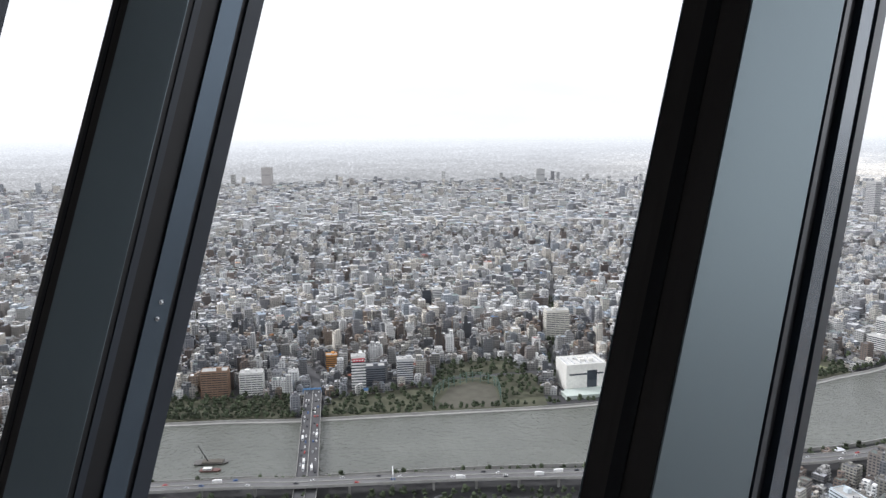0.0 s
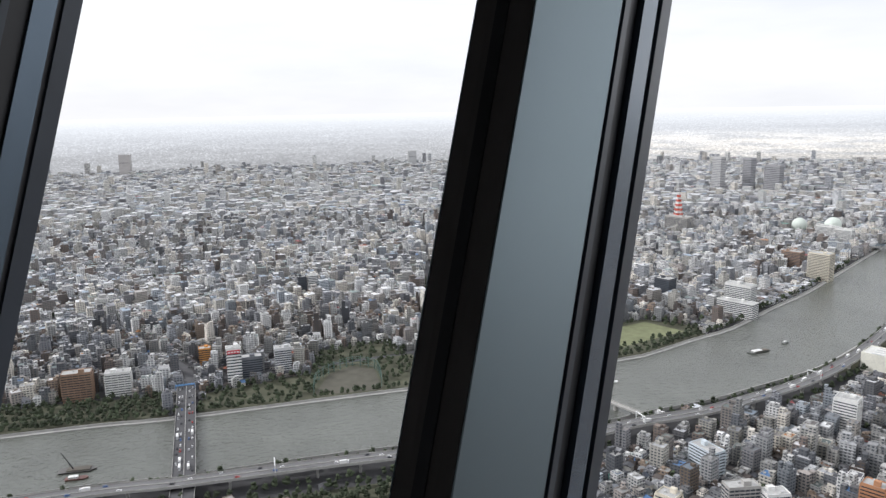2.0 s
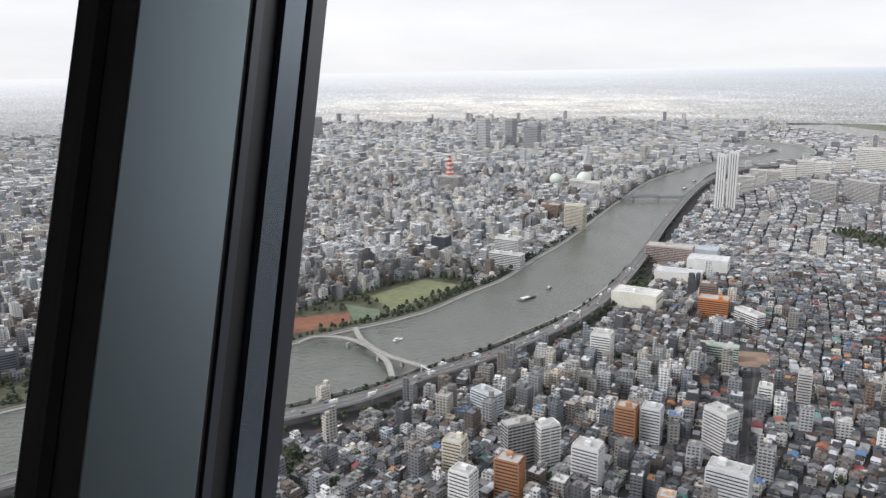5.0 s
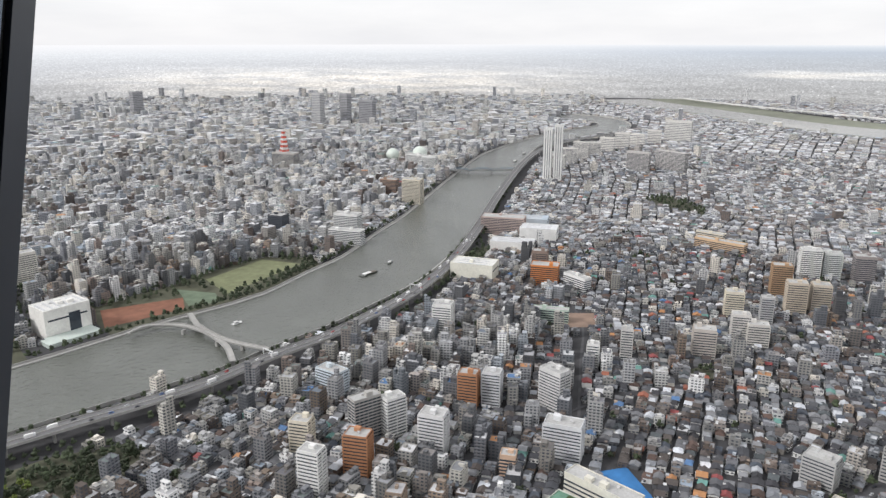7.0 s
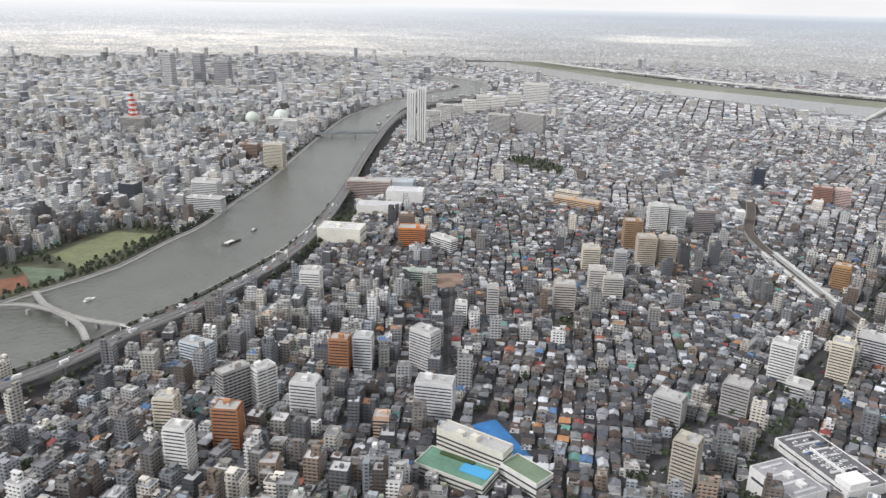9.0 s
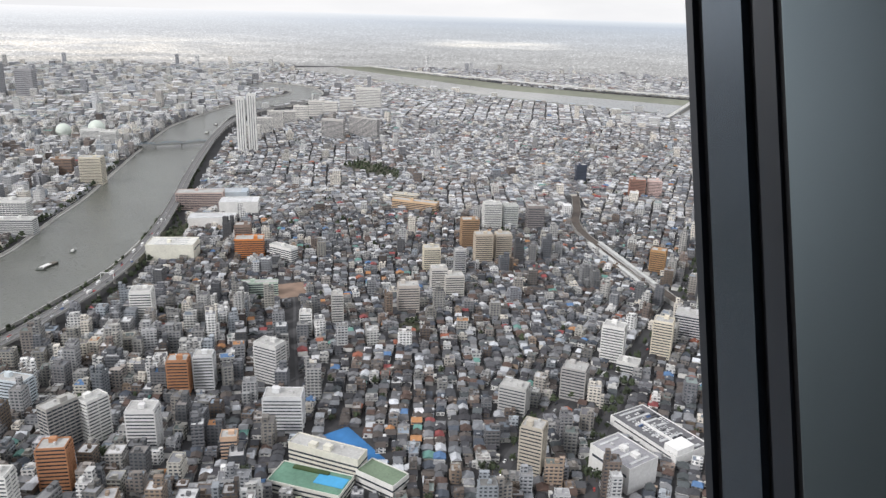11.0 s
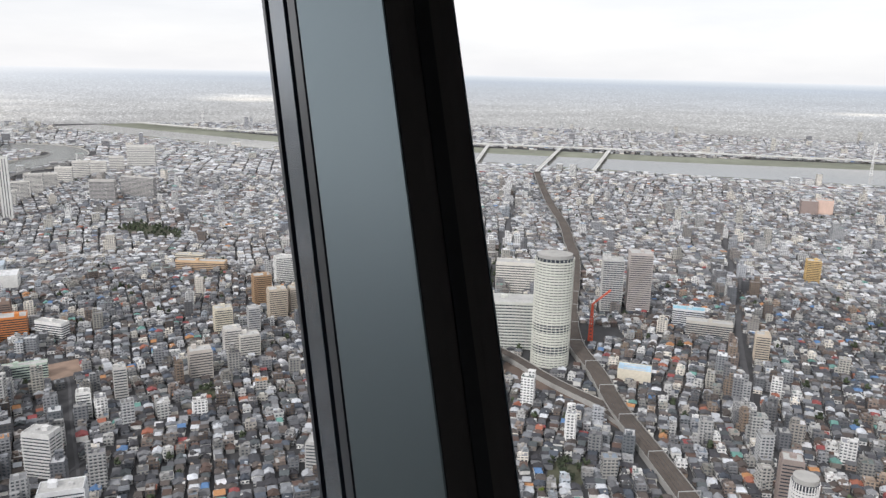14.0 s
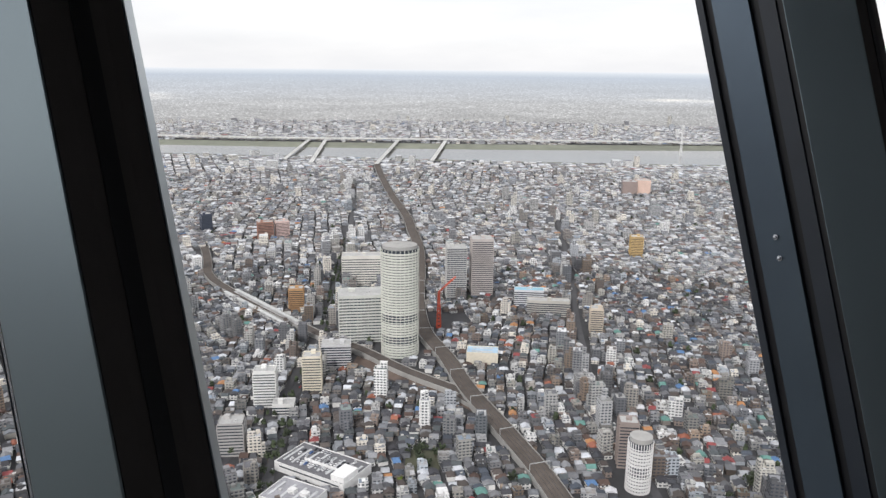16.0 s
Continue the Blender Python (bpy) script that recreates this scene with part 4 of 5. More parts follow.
block("apartment_tower", 1030, 189, 20, 16, 34, 4, (0.42, 0.25, 0.12), "balcony", "orange-brown tower by the station")
block("apartment_tower", 1360, -391, 22, 18, 38, -6, (0.62, 0.44, 0.20), "balcony", "ochre apartment tower")
block("school", 1015, -172, 60, 16, 22, -6, (0.48, 0.46, 0.42), "band", "grey-brown school block", huts=1)
block("school", 1060, -150, 44, 18, 24, -6, PALE, "band", "pale school block with rooftop pool", roof=(0.25, 0.45, 0.55), huts=1)
block("gymnasium", 837, -66, 38, 22, 14, -6, CREAM, "plain", "cream gymnasium with pale blue roof", roof=(0.36, 0.50, 0.62), huts=0)
block("apartment_tower", 599, -178, 16, 15, 44, -6, (0.30, 0.25, 0.23), "balcony", "brown apartment tower")
block("apartment_tower", 946, -226, 16, 14, 34, -6, BEIGE, "balcony", "beige apartment tower")
block("office_block", 2059, -560, 40, 30, 36, -6, (0.30, 0.24, 0.22), "plain", "dark brown works block")
block("office_block", 2070, -600, 40, 30, 38, -6, (0.68, 0.50, 0.42), "plain", "salmon pink works block")
block("apartment_block", 1480, 330, 30, 16, 36, 20, BRICK, "balcony", "reddish apartment block")
block("apartment_block", 1500, 300, 26, 16, 34, 20, (0.66, 0.50, 0.46), "balcony", "pink apartment block")
# far bank
block("sports_centre", 180, 951, 56, 40, 36, 12, (0.76, 0.75, 0.71), "plain", "big white sports centre with a dark glass front", roof=(0.62, 0.62, 0.60), huts=3)
block("sign_building", -116, 962, 19, 14, 46, 8, WHITE, "band", "white building with a red sign", storey=4)
block("office_block", -95, 975, 26, 16, 28, 8, (0.16, 0.17, 0.19), "band", "dark grey office block")
block("office_block", -55, 985, 22, 16, 34, 8, PALE, "band", "pale grey office block")
block("shop_building", -164, 1042, 16, 14, 23, 8, (0.62, 0.28, 0.06), "band", "bright orange building")
block("office_tower", -34, 1397, 16, 16, 39, 8, DARK, "band", "black glass tower beside a white one")
block("office_tower", -14, 1395, 18, 16, 42, 8, WHITE, "band", "white tower beside a black one")
block("apartment_block", 183, 1187, 38, 18, 50, 8, (0.70, 0.68, 0.62), "balcony", "large cream apartment block")
block("apartment_block", -300, 935, 34, 18, 36, 8, BROWN, "balcony", "brown riverside apartment block")
block("apartment_block", -255, 945, 30, 16, 30, 8, WHITE, "balcony", "white riverside apartment block")
block("tower_block", 580, 4450, 50, 40, 92, 0, GREY, "plain", "far grey tower", storey=5)
block("tower_block", -1030, 4400, 60, 40, 118, 0, (0.45, 0.43, 0.42), "plain", "far beige-grey tower", storey=5)


def round_tower(x, y, rx, ry, h, deg, label, tint, storey, name):
    """A tower on an oval plan: white storey rings over dark glass, with a crown."""
    thing = tagged(new(name), label, "tower")
    thing.matrix_world = pose(x, y, 0, 0, 0, deg)
    TAKEN.append((x, y, rx + 6, ry + 6, 0.0))
    ring = lambda k, z, s=32: [(math.cos(2 * math.pi * i / s) * rx * k, math.sin(2 * math.pi * i / s) * ry * k, z) for i in range(s)]
    bm = bmesh.new()
    prism(bm, ring(0.965, 0), ring(0.965, h))
    part("core", bm, M_GLASS_DARK, thing)
    n = int(h / storey)
    for i in range(n):
        z = i * storey
        bm = bmesh.new()
        prism(bm, ring(1.0, z), ring(1.0, z + storey * (0.66 if i not in (5, 6, 7, 13, 14, 15) else 0.28)))
        p = part("storey_ring", bm, M_STEEL, thing)
        at = p.data.attributes.new("tint", "FLOAT_COLOR", "FACE")
        at.data.foreach_set("color", np.tile([*tint, 1.0], len(p.data.polygons)))
    for i in range(28):
        a = 2 * math.pi * i / 28
        thing_box(thing, "mullion", math.cos(a) * rx * 0.985, math.sin(a) * ry * 0.985, 0, 0.7, 0.7, h, tint, [M_STEEL])
    bm = bmesh.new()
    prism(bm, ring(0.9, h + 0.004), ring(0.9, h + 4))
    part("crown", bm, M_CONCRETE, thing)
    return thing


round_tower(874, 34, 20, 23.5, 135, 4, "tall oval white office tower with ringed storeys", (0.62, 0.63, 0.57), 3.4, "round_tower")
round_tower(566, -180, 10.5, 10.5, 46, 0, "white round apartment tower with ringed balconies", (0.72, 0.71, 0.70), 3.1, "round_tower")


def dome_tank(x, y, r, z):
    thing = tagged(new("gas_holder"), "pale green-white spherical gas holder", "tank", "gas holders")
    bm = bmesh.new()
    bmesh.ops.create_uvsphere(bm, u_segments=24, v_segments=14, radius=r, matrix=Matrix.Translation((x, y, z)))
    part("sphere", bm, M_PALE, thing)
    for i in range(8):
        a = i * math.pi / 4
        thing_box(thing, "leg", x + math.cos(a) * r * 0.8, y + math.sin(a) * r * 0.8, 0, 1.2, 1.2, z, (0.5, 0.5, 0.5), [M_WALL])
    TAKEN.append((x, y, r + 6, r + 6, 0.0))


M_PALE = material("pale_green_paint", (0.62, 0.68, 0.62), 0.5, spread=0.1, scale=0.1)
dome_tank(1262, 1770, 19, 24)
dome_tank(1300, 1690, 21, 33)


def lattice_mast(x, y, z0, h, label, name, tints, half=4.0, category="mast", wide=1.1):
    """A tapering lattice of four legs, rings and braces, painted in bands."""
    thing = tagged(new(name), label, category)
    n = 10
    for i in range(n):
        g = Bag()
        k0, k1 = half * (1 - 0.8 * i / n), half * (1 - 0.8 * (i + 1) / n)
        z, dz = z0 + h * i / n, h / n
        for a, b in ((-1, -1), (1, -1), (1, 1), (-1, 1)):
            g.boxes(x + a * (k0 + k1) / 2, y + b * (k0 + k1) / 2, z, wide, wide, dz, 0, tints[i % len(tints)])
        for s in (-1, 1):
            g.boxes(x, y + s * k0, z, 2 * k0, wide * 0.7, wide * 0.9, 0, tints[i % len(tints)])
            g.boxes(x + s * k0, y, z, wide * 0.7, 2 * k0, wide * 0.9, 0, tints[i % len(tints)])
        g.mesh("lattice_section", [M_STEEL], thing)
    return thing


lattice_mast(985, 1905, 44, 62, "red and white banded radio mast on a block", "radio_mast", [(0.62, 0.10, 0.06), (0.75, 0.74, 0.72)], 8, wide=2.6)
lattice_mast(966, -15, 0, 50, "orange-red tower crane mast with jib", "tower_crane", [(0.62, 0.10, 0.05)], 2.7, "crane", wide=1.7)
jib = bpy.data.objects["tower_crane"]
for i in range(12):
    thing_box(jib, "jib_section", 966 - i * 0.9, -15 - i * 1.9, 50 + i * 2.1, 1.5, 2.4, 2.5, (0.62, 0.10, 0.05), [M_STEEL])
TAKEN += [(176, 915, 46, 24, 0.2), (110, 905, 22, 24, 0.1), (245, 925, 22, 30, 0.2), (966, -15, 16, 16, 0.0), (1000, -30, 26, 26, 0.0)]
lattice_mast(2990, -1010, 0, 95, "far slim white pylon by the broad river", "pylon", [(0.7, 0.7, 0.7)], 4, "pylon")


# ---- the ordinary town ----
rng = np.random.default_rng(7)
WALLS = np.array([WHITE, WHITE, (0.68, 0.69, 0.70), (0.66, 0.64, 0.58), (0.58, 0.57, 0.54), (0.52, 0.49, 0.45), (0.42, 0.43, 0.45), (0.50, 0.52, 0.55), (0.30, 0.30, 0.31), (0.26, 0.21, 0.18), (0.44, 0.40, 0.37), (0.54, 0.59, 0.64), (0.70, 0.70, 0.69), (0.36, 0.37, 0.40), (0.46, 0.36, 0.28), (0.22, 0.23, 0.25), (0.36, 0.29, 0.25)])
FLATS = np.array([(0.44, 0.45, 0.47), (0.34, 0.35, 0.37), (0.55, 0.56, 0.58), (0.28, 0.29, 0.31), (0.42, 0.42, 0.41), (0.66, 0.66, 0.67), (0.24, 0.29, 0.28), (0.30, 0.36, 0.43), (0.36, 0.34, 0.33), (0.22, 0.22, 0.24)])
PITCHED = np.array([(0.10, 0.10, 0.115), (0.15, 0.155, 0.17), (0.22, 0.225, 0.24), (0.14, 0.12, 0.11), (0.15, 0.125, 0.115), (0.11, 0.13, 0.165), (0.26, 0.265, 0.28), (0.07, 0.07, 0.08), (0.17, 0.11, 0.09), (0.13, 0.15, 0.16), (0.40, 0.41, 0.43), (0.09, 0.095, 0.11), (0.32, 0.34, 0.37)])
VIVID = np.array([(0.09, 0.18, 0.34), (0.30, 0.11, 0.07), (0.40, 0.20, 0.09), (0.12, 0.26, 0.23), (0.60, 0.60, 0.62), (0.24, 0.06, 0.06)])


def district(x, y, deg):
    return (x, y, radians(deg))


DISTRICTS = [district(420, 520, 36), district(780, 640, 38), district(640, 300, 34), district(700, 120, 3), district(850, -220, -7), district(600, -320, -8), district(1300, 150, 8), district(1400, -500, -4),
             district(1250, 600, 26), district(1500, 1000, 36), district(0, 1250, 10), district(-450, 1350, 18), district(350, 1500, 2), district(700, 1400, 32), district(1100, 1900, 34),
             district(300, 2300, 6), district(-500, 2500, -6), district(2200, 700, 18), district(2200, -400, -3), district(2100, -1300, -9), district(3600, 200, 4), district(3700, 1500, 28),
             district(3600, -1600, -6), district(1500, 3200, 20), district(2800, 3000, 40), district(300, 3600, 0), district(-1000, 3800, 12), district(120, 500, 20)]


def quarters(r0, r1, spacing):
    """Small quarters, each with its own slightly turned street grid."""
    out = []
    k = int(r1 / spacing) + 1
    base = np.array([d[:2] for d in DISTRICTS])
    for i in range(-k, k + 1):
        for j in range(-k, k + 1):
            x, y = (i + rng.uniform(-0.38, 0.38)) * spacing, (j + rng.uniform(-0.38, 0.38)) * spacing
            r, b = math.hypot(x, y), math.degrees(math.atan2(x, y))
            if r0 - spacing < r < r1 + spacing and -48 < b < 138:
                main = DISTRICTS[int(np.argmin(np.hypot(base[:, 0] - x, base[:, 1] - y)))][2]
                out.append((x, y, main + radians(rng.normal(0, 7))))
    return out


def lots(r0, r1, lw, ld, per, street, spacing):
    """Places and directions of all house lots between two distances, in blocks with lanes between them."""
    X, Y, A = [], [], []
    quart = quarters(r0, r1, spacing)
    cen = np.array([d[:2] for d in quart])
    reach = spacing * 1.15
    for k, (dx, dy, ang) in enumerate(quart):
        near = np.hypot(cen[:, 0] - dx, cen[:, 1] - dy) < spacing * 2.6
        me, cn = int(near[:k].sum()), cen[near]
        iu = np.arange(-int(reach / lw), int(reach / lw))
        iv = np.arange(-int(reach / ld), int(reach / ld))
        u = iu * lw + np.floor(iu / per) * street
        v = iv * ld + np.floor(iv / 2) * street
        u, v = [q.ravel() for q in np.meshgrid(u, v)]
        u = u + (np.floor(v / (2 * ld + street)) * 37.7) % lw
        x, y = dx + math.cos(ang) * u - math.sin(ang) * v, dy + math.sin(ang) * u + math.cos(ang) * v
        r = np.hypot(x, y)
        b = np.degrees(np.arctan2(x, y))
        keep = (r > r0) & (r <= r1) & (b > -40) & (b < 129)
        x, y = x[keep], y[keep]
        if not len(x):
            continue
        own = np.argmin((x[:, None] - cn[:, 0]) ** 2 + (y[:, None] - cn[:, 1]) ** 2, 1) == me
        X.append(x[own])
        Y.append(y[own])
        A.append(np.full(own.sum(), ang))
    return np.concatenate(X), np.concatenate(Y), np.concatenate(A)


def free(x, y, pad):
    ok = ~inside(x, y, RIVER) & ~inside(x, y, WIDE_RIVER)
    ok &= (near_line(x, y, SUMIDA_FAR) > 12 + pad) & (near_line(x, y, SUMIDA_NEAR) > 14 + pad)
    ok &= (near_line(x, y, XPWY) > 24 + pad) & (near_line(x, y, ARA_LO) > 38 + pad) & (near_line(x, y, ARA_HI) > 228 + pad) & (near_line(x, y, XPWY_FAR) > 16 + pad)
    ok &= (near_line(x, y, RAIL_A) > 11 + pad) & (near_line(x, y, RAIL_B) > 9 + pad) & (near_line(x, y, RAIL_C) > 12 + pad) & (near_line(x, y, KBRIDGE) > 14 + pad)
    for line, half, _ in STREETS:
        ok &= near_line(x, y, line) > half + pad
    for p in PARKS:
        ok &= ~inside(x, y, p)
    for _, f, _, _ in FIELDS:
        ok &= ~inside(x, y, f) & (near_line(x, y, f + f[:1]) > pad)
    for tx, ty, tw, td, ta in TAKEN:
        dx, dy = x - tx, y - ty
        ok &= (np.abs(dx * math.cos(ta) + dy * math.sin(ta)) > tw + pad) | (np.abs(dy * math.cos(ta) - dx * math.sin(ta)) > td + pad)
    return ok


TREES_AT = []


def town(r0, r1, lw, ld, per, street, spacing, fine, label):
    x, y, a = lots(r0, r1, lw, ld, per, street, spacing)
    ok = free(x, y, lw * 0.45) & (rng.random(len(x)) < 0.95)
    x, y, a = x[ok], y[ok], a[ok]
    n = len(x)
    green = rng.random(n) < (0.03 if fine == 2 else 0.02)
    TREES_AT.extend(zip(x[green], y[green]))
    x, y, a = x[~green], y[~green], a[~green]
    n = len(x)
    x, y = x + rng.normal(0, 0.9, n), y + rng.normal(0, 0.9, n)
    b, r = np.degrees(np.arctan2(x, y)), np.hypot(x, y)
    busy = np.full(n, 0.010)
    far_bank = (y > 0.62 * x + 720) & (y > 780)
    busy[far_bank] = 0.20
    busy[(r < 900) & (b < 47) & ~far_bank] = 0.16
    for line, half, _ in STREETS:
        busy[near_line(x, y, line) < half + 26] += 0.10
    clump = np.sin(x * 0.006 + 1.3) * np.sin(y * 0.005 + 0.4) + 0.6 * np.sin((x + y) * 0.013)
    busy *= np.clip(1.0 + 0.7 * clump, 0.25, 2)
    kind = rng.random(n)
    mid = kind < busy
    low = ~mid & (kind < busy + np.where(far_bank, 0.50, np.where(b < 47, 0.30, 0.13)))
    house = ~mid & ~low
    w, d = lw * rng.uniform(0.74, 1.10, n), ld * rng.uniform(0.80, 1.10, n)
    w[mid] *= rng.uniform(1.2, 1.9, mid.sum())
    d[mid] *= rng.uniform(1.1, 1.4, mid.sum())
    w[low] *= rng.uniform(0.95, 1.4, low.sum())
    a = a + rng.normal(0, 0.06, n) + np.where(rng.random(n) < 0.5, 0, math.pi / 2)
    h = np.where(house, rng.uniform(3.6, 5.8, n), np.where(low, rng.uniform(6.5, 11 + 2 * far_bank, n), rng.uniform(14, 28, n) + (rng.random(n) < 0.15) * 9))
    if fine == 0:          # scattered tall slabs towards the edge of the plain
        tall = rng.random(n) < np.where(r > 3900, 0.012, 0.008) * np.where(b > 48, 0.18, 1.0)
        h[tall] = rng.uniform(26, 66, tall.sum()) * np.where(r[tall] > 4300, 1.15, 1.0)
        mid, low, house = mid | tall, low & ~tall, house & ~tall
    # walls and roofs paler and greyer with distance, haze put into their tints
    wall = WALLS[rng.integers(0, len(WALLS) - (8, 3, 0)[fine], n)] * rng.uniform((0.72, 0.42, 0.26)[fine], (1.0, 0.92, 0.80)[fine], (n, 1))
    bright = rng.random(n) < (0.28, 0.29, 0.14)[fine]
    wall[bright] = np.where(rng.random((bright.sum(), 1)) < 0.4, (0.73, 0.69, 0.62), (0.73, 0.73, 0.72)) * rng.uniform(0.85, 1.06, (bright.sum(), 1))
    if fine == 2:          # small houses with fresh white render under dark roofs
        bright = house & (rng.random(n) < 0.30)
        wall[bright] = np.array((0.72, 0.72, 0.70)) * rng.uniform(0.85, 1.06, (bright.sum(), 1))
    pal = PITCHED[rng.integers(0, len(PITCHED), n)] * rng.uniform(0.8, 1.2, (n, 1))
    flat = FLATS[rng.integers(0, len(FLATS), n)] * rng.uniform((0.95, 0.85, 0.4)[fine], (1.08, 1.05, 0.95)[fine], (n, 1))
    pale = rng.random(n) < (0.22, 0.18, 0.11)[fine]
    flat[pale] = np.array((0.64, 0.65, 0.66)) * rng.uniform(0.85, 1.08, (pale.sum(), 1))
    # distant roofs lightened and dulled for haze, the nearest darkened
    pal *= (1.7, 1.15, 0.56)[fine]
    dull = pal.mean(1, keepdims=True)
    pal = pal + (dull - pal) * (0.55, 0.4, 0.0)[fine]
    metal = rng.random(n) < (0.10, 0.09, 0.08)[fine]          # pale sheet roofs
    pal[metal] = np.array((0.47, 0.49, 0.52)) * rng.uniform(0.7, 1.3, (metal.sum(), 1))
    viv = rng.random(n) < (0.006, 0.018, 0.06)[fine]
    pal[viv] = VIVID[rng.integers(0, len(VIVID), viv.sum())]
    viv = rng.random(n) < (0.008, 0.014, 0.03)[fine]
    flat[viv] = VIVID[rng.integers(0, len(VIVID), viv.sum())]
    mats = [M_WALL, M_ROOF, M_WIN]
    single = np.zeros(n, bool)
    if fine == 2:
        order = np.argsort(np.where((b > 5) & (b < 112) & ~house, r, 1e9))[:150]
        single[order] = True
        for i in order:
            town_building(x[i], y[i], w[i], d[i], h[i], a[i], tuple(wall[i]), tuple(flat[i]), i)
    g = Bag()
    s = house & ~single
    half = rng.random(n) < 0.5
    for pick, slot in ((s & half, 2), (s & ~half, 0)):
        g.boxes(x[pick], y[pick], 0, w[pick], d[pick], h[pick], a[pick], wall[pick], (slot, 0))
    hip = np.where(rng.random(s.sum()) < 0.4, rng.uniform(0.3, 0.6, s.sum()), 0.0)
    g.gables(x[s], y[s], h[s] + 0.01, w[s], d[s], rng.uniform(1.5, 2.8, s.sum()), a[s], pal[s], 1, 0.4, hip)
    if fine >= 1:          # lower wings with their own roofs, flat annexes, balcony boxes
        c, sn = np.cos(a), np.sin(a)
        q = s & (rng.random(n) < (0, 0.3, 0.55)[fine])
        off = w[q] * rng.uniform(0.2, 0.4, q.sum())
        g.boxes(x[q] + c[q] * off, y[q] + sn[q] * off, 0, w[q] * 0.5, d[q] * 1.14, h[q] * 0.62, a[q], wall[q], (2, 0))
        g.gables(x[q] + c[q] * off, y[q] + sn[q] * off, h[q] * 0.62 + 0.01, w[q] * 0.5, d[q] * 1.14, 1.2, a[q], pal[q], 1, 0.3)
        for lo, hi, hh in ((0.2, 0.45, 0.75), (0.1, 0.5, 1.25))[2 - fine:]:
            q = s & (rng.random(n) < 0.42)
            k = q.sum()
            ox, oy = w[q] * rng.uniform(-0.42, 0.42, k), d[q] * rng.uniform(lo, hi, k) * rng.choice([-1, 1], k)
            g.boxes(x[q] + c[q] * ox - sn[q] * oy, y[q] + sn[q] * ox + c[q] * oy, 0, w[q] * rng.uniform(0.2, 0.45, k), d[q] * rng.uniform(0.2, 0.45, k), h[q] * hh * rng.uniform(0.8, 1.15, k), a[q], WALLS[rng.integers(0, len(WALLS), k)] * rng.uniform(0.5, 1.0, (k, 1)), (0, 0))
    tagged(g.mesh("houses", mats), "dense small houses with dark pitched roofs", "houses", kind="stuff")
    g = Bag()
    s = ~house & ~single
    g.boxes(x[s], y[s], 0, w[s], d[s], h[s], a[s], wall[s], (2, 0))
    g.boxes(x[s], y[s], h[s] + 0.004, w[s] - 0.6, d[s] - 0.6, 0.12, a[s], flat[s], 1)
    if fine == 2:
        for k, (fx, fy) in enumerate(((0.5, 0), (-0.5, 0), (0, 0.5), (0, -0.5))):
            ox, oy = (w[s] - 0.3) * fx, (d[s] - 0.3) * fy
            ww, dd = (np.full(s.sum(), 0.3), d[s]) if fx else (w[s] - 0.6, np.full(s.sum(), 0.3))
            c, sn = np.cos(a[s]), np.sin(a[s])
            g.boxes(x[s] + c * ox - sn * oy, y[s] + sn * ox + c * oy, h[s] + 0.002, ww, dd, 0.9, a[s], wall[s], 0)
    if fine >= 1:          # stair towers, set-back top storeys and low annexes
        c, sn = np.cos(a), np.sin(a)
        for chance, fx, wide, lo, hi in ((0.5, 0.42, 0.30, 1.12, 1.35), (0.45, 0.2, 0.55, 1.15, 1.32), (0.6, 0.55, 0.45, 0.3, 0.7))[2 - fine:]:
            q = s & (rng.random(n) < chance)
            k = q.sum()
            ox, oy = w[q] * fx * rng.choice([-1, 1], k), d[q] * rng.uniform(-0.34, 0.34, k)
            g.boxes(x[q] + c[q] * ox - sn[q] * oy, y[q] + sn[q] * ox + c[q] * oy, 0, w[q] * wide, d[q] * rng.uniform(0.3, 0.62, k), np.maximum(h[q] * rng.uniform(lo, hi, k), 3), a[q], wall[q] * rng.uniform(0.7, 1.08, (k, 1)), (2, 0))
    for k in range(fine):
        ox, oy = w[s] * rng.uniform(-0.28, 0.28, s.sum()), d[s] * rng.uniform(-0.28, 0.28, s.sum())
        c, sn = np.cos(a[s]), np.sin(a[s])
        size = (3.2, 1.6)[k]
        g.boxes(x[s] + c * ox - sn * oy, y[s] + sn * ox + c * oy, h[s] + 0.13, size * rng.uniform(0.7, 1.3, s.sum()), size * rng.uniform(0.7, 1.3, s.sum()), size * rng.uniform(0.6, 1.0, s.sum()), a[s], wall[s] * 0.95, 0)
    tagged(g.mesh("city_blocks", mats), label, "buildings", kind="stuff")
    if fine >= 1:          # balconies, storey by storey, on the taller ones
        g = Bag()
        for lev in range(1, 12):
            s = ~house & ~single & (h > lev * 3.1 + 2.5) & (h > 10) & (r < 1450)
            if not s.any():
                break
            for side in (-1, 1):
                ox, oy = 0, side * (d[s] / 2 + 0.45)
                g.boxes(x[s] - np.sin(a[s]) * oy, y[s] + np.cos(a[s]) * oy, lev * 3.1, w[s] * 0.92, 0.9, 1.15, a[s], wall[s] * 1.02, 0)
        tagged(g.mesh("balconies", mats), "rows of pale balconies on the city blocks", "balconies", kind="stuff")


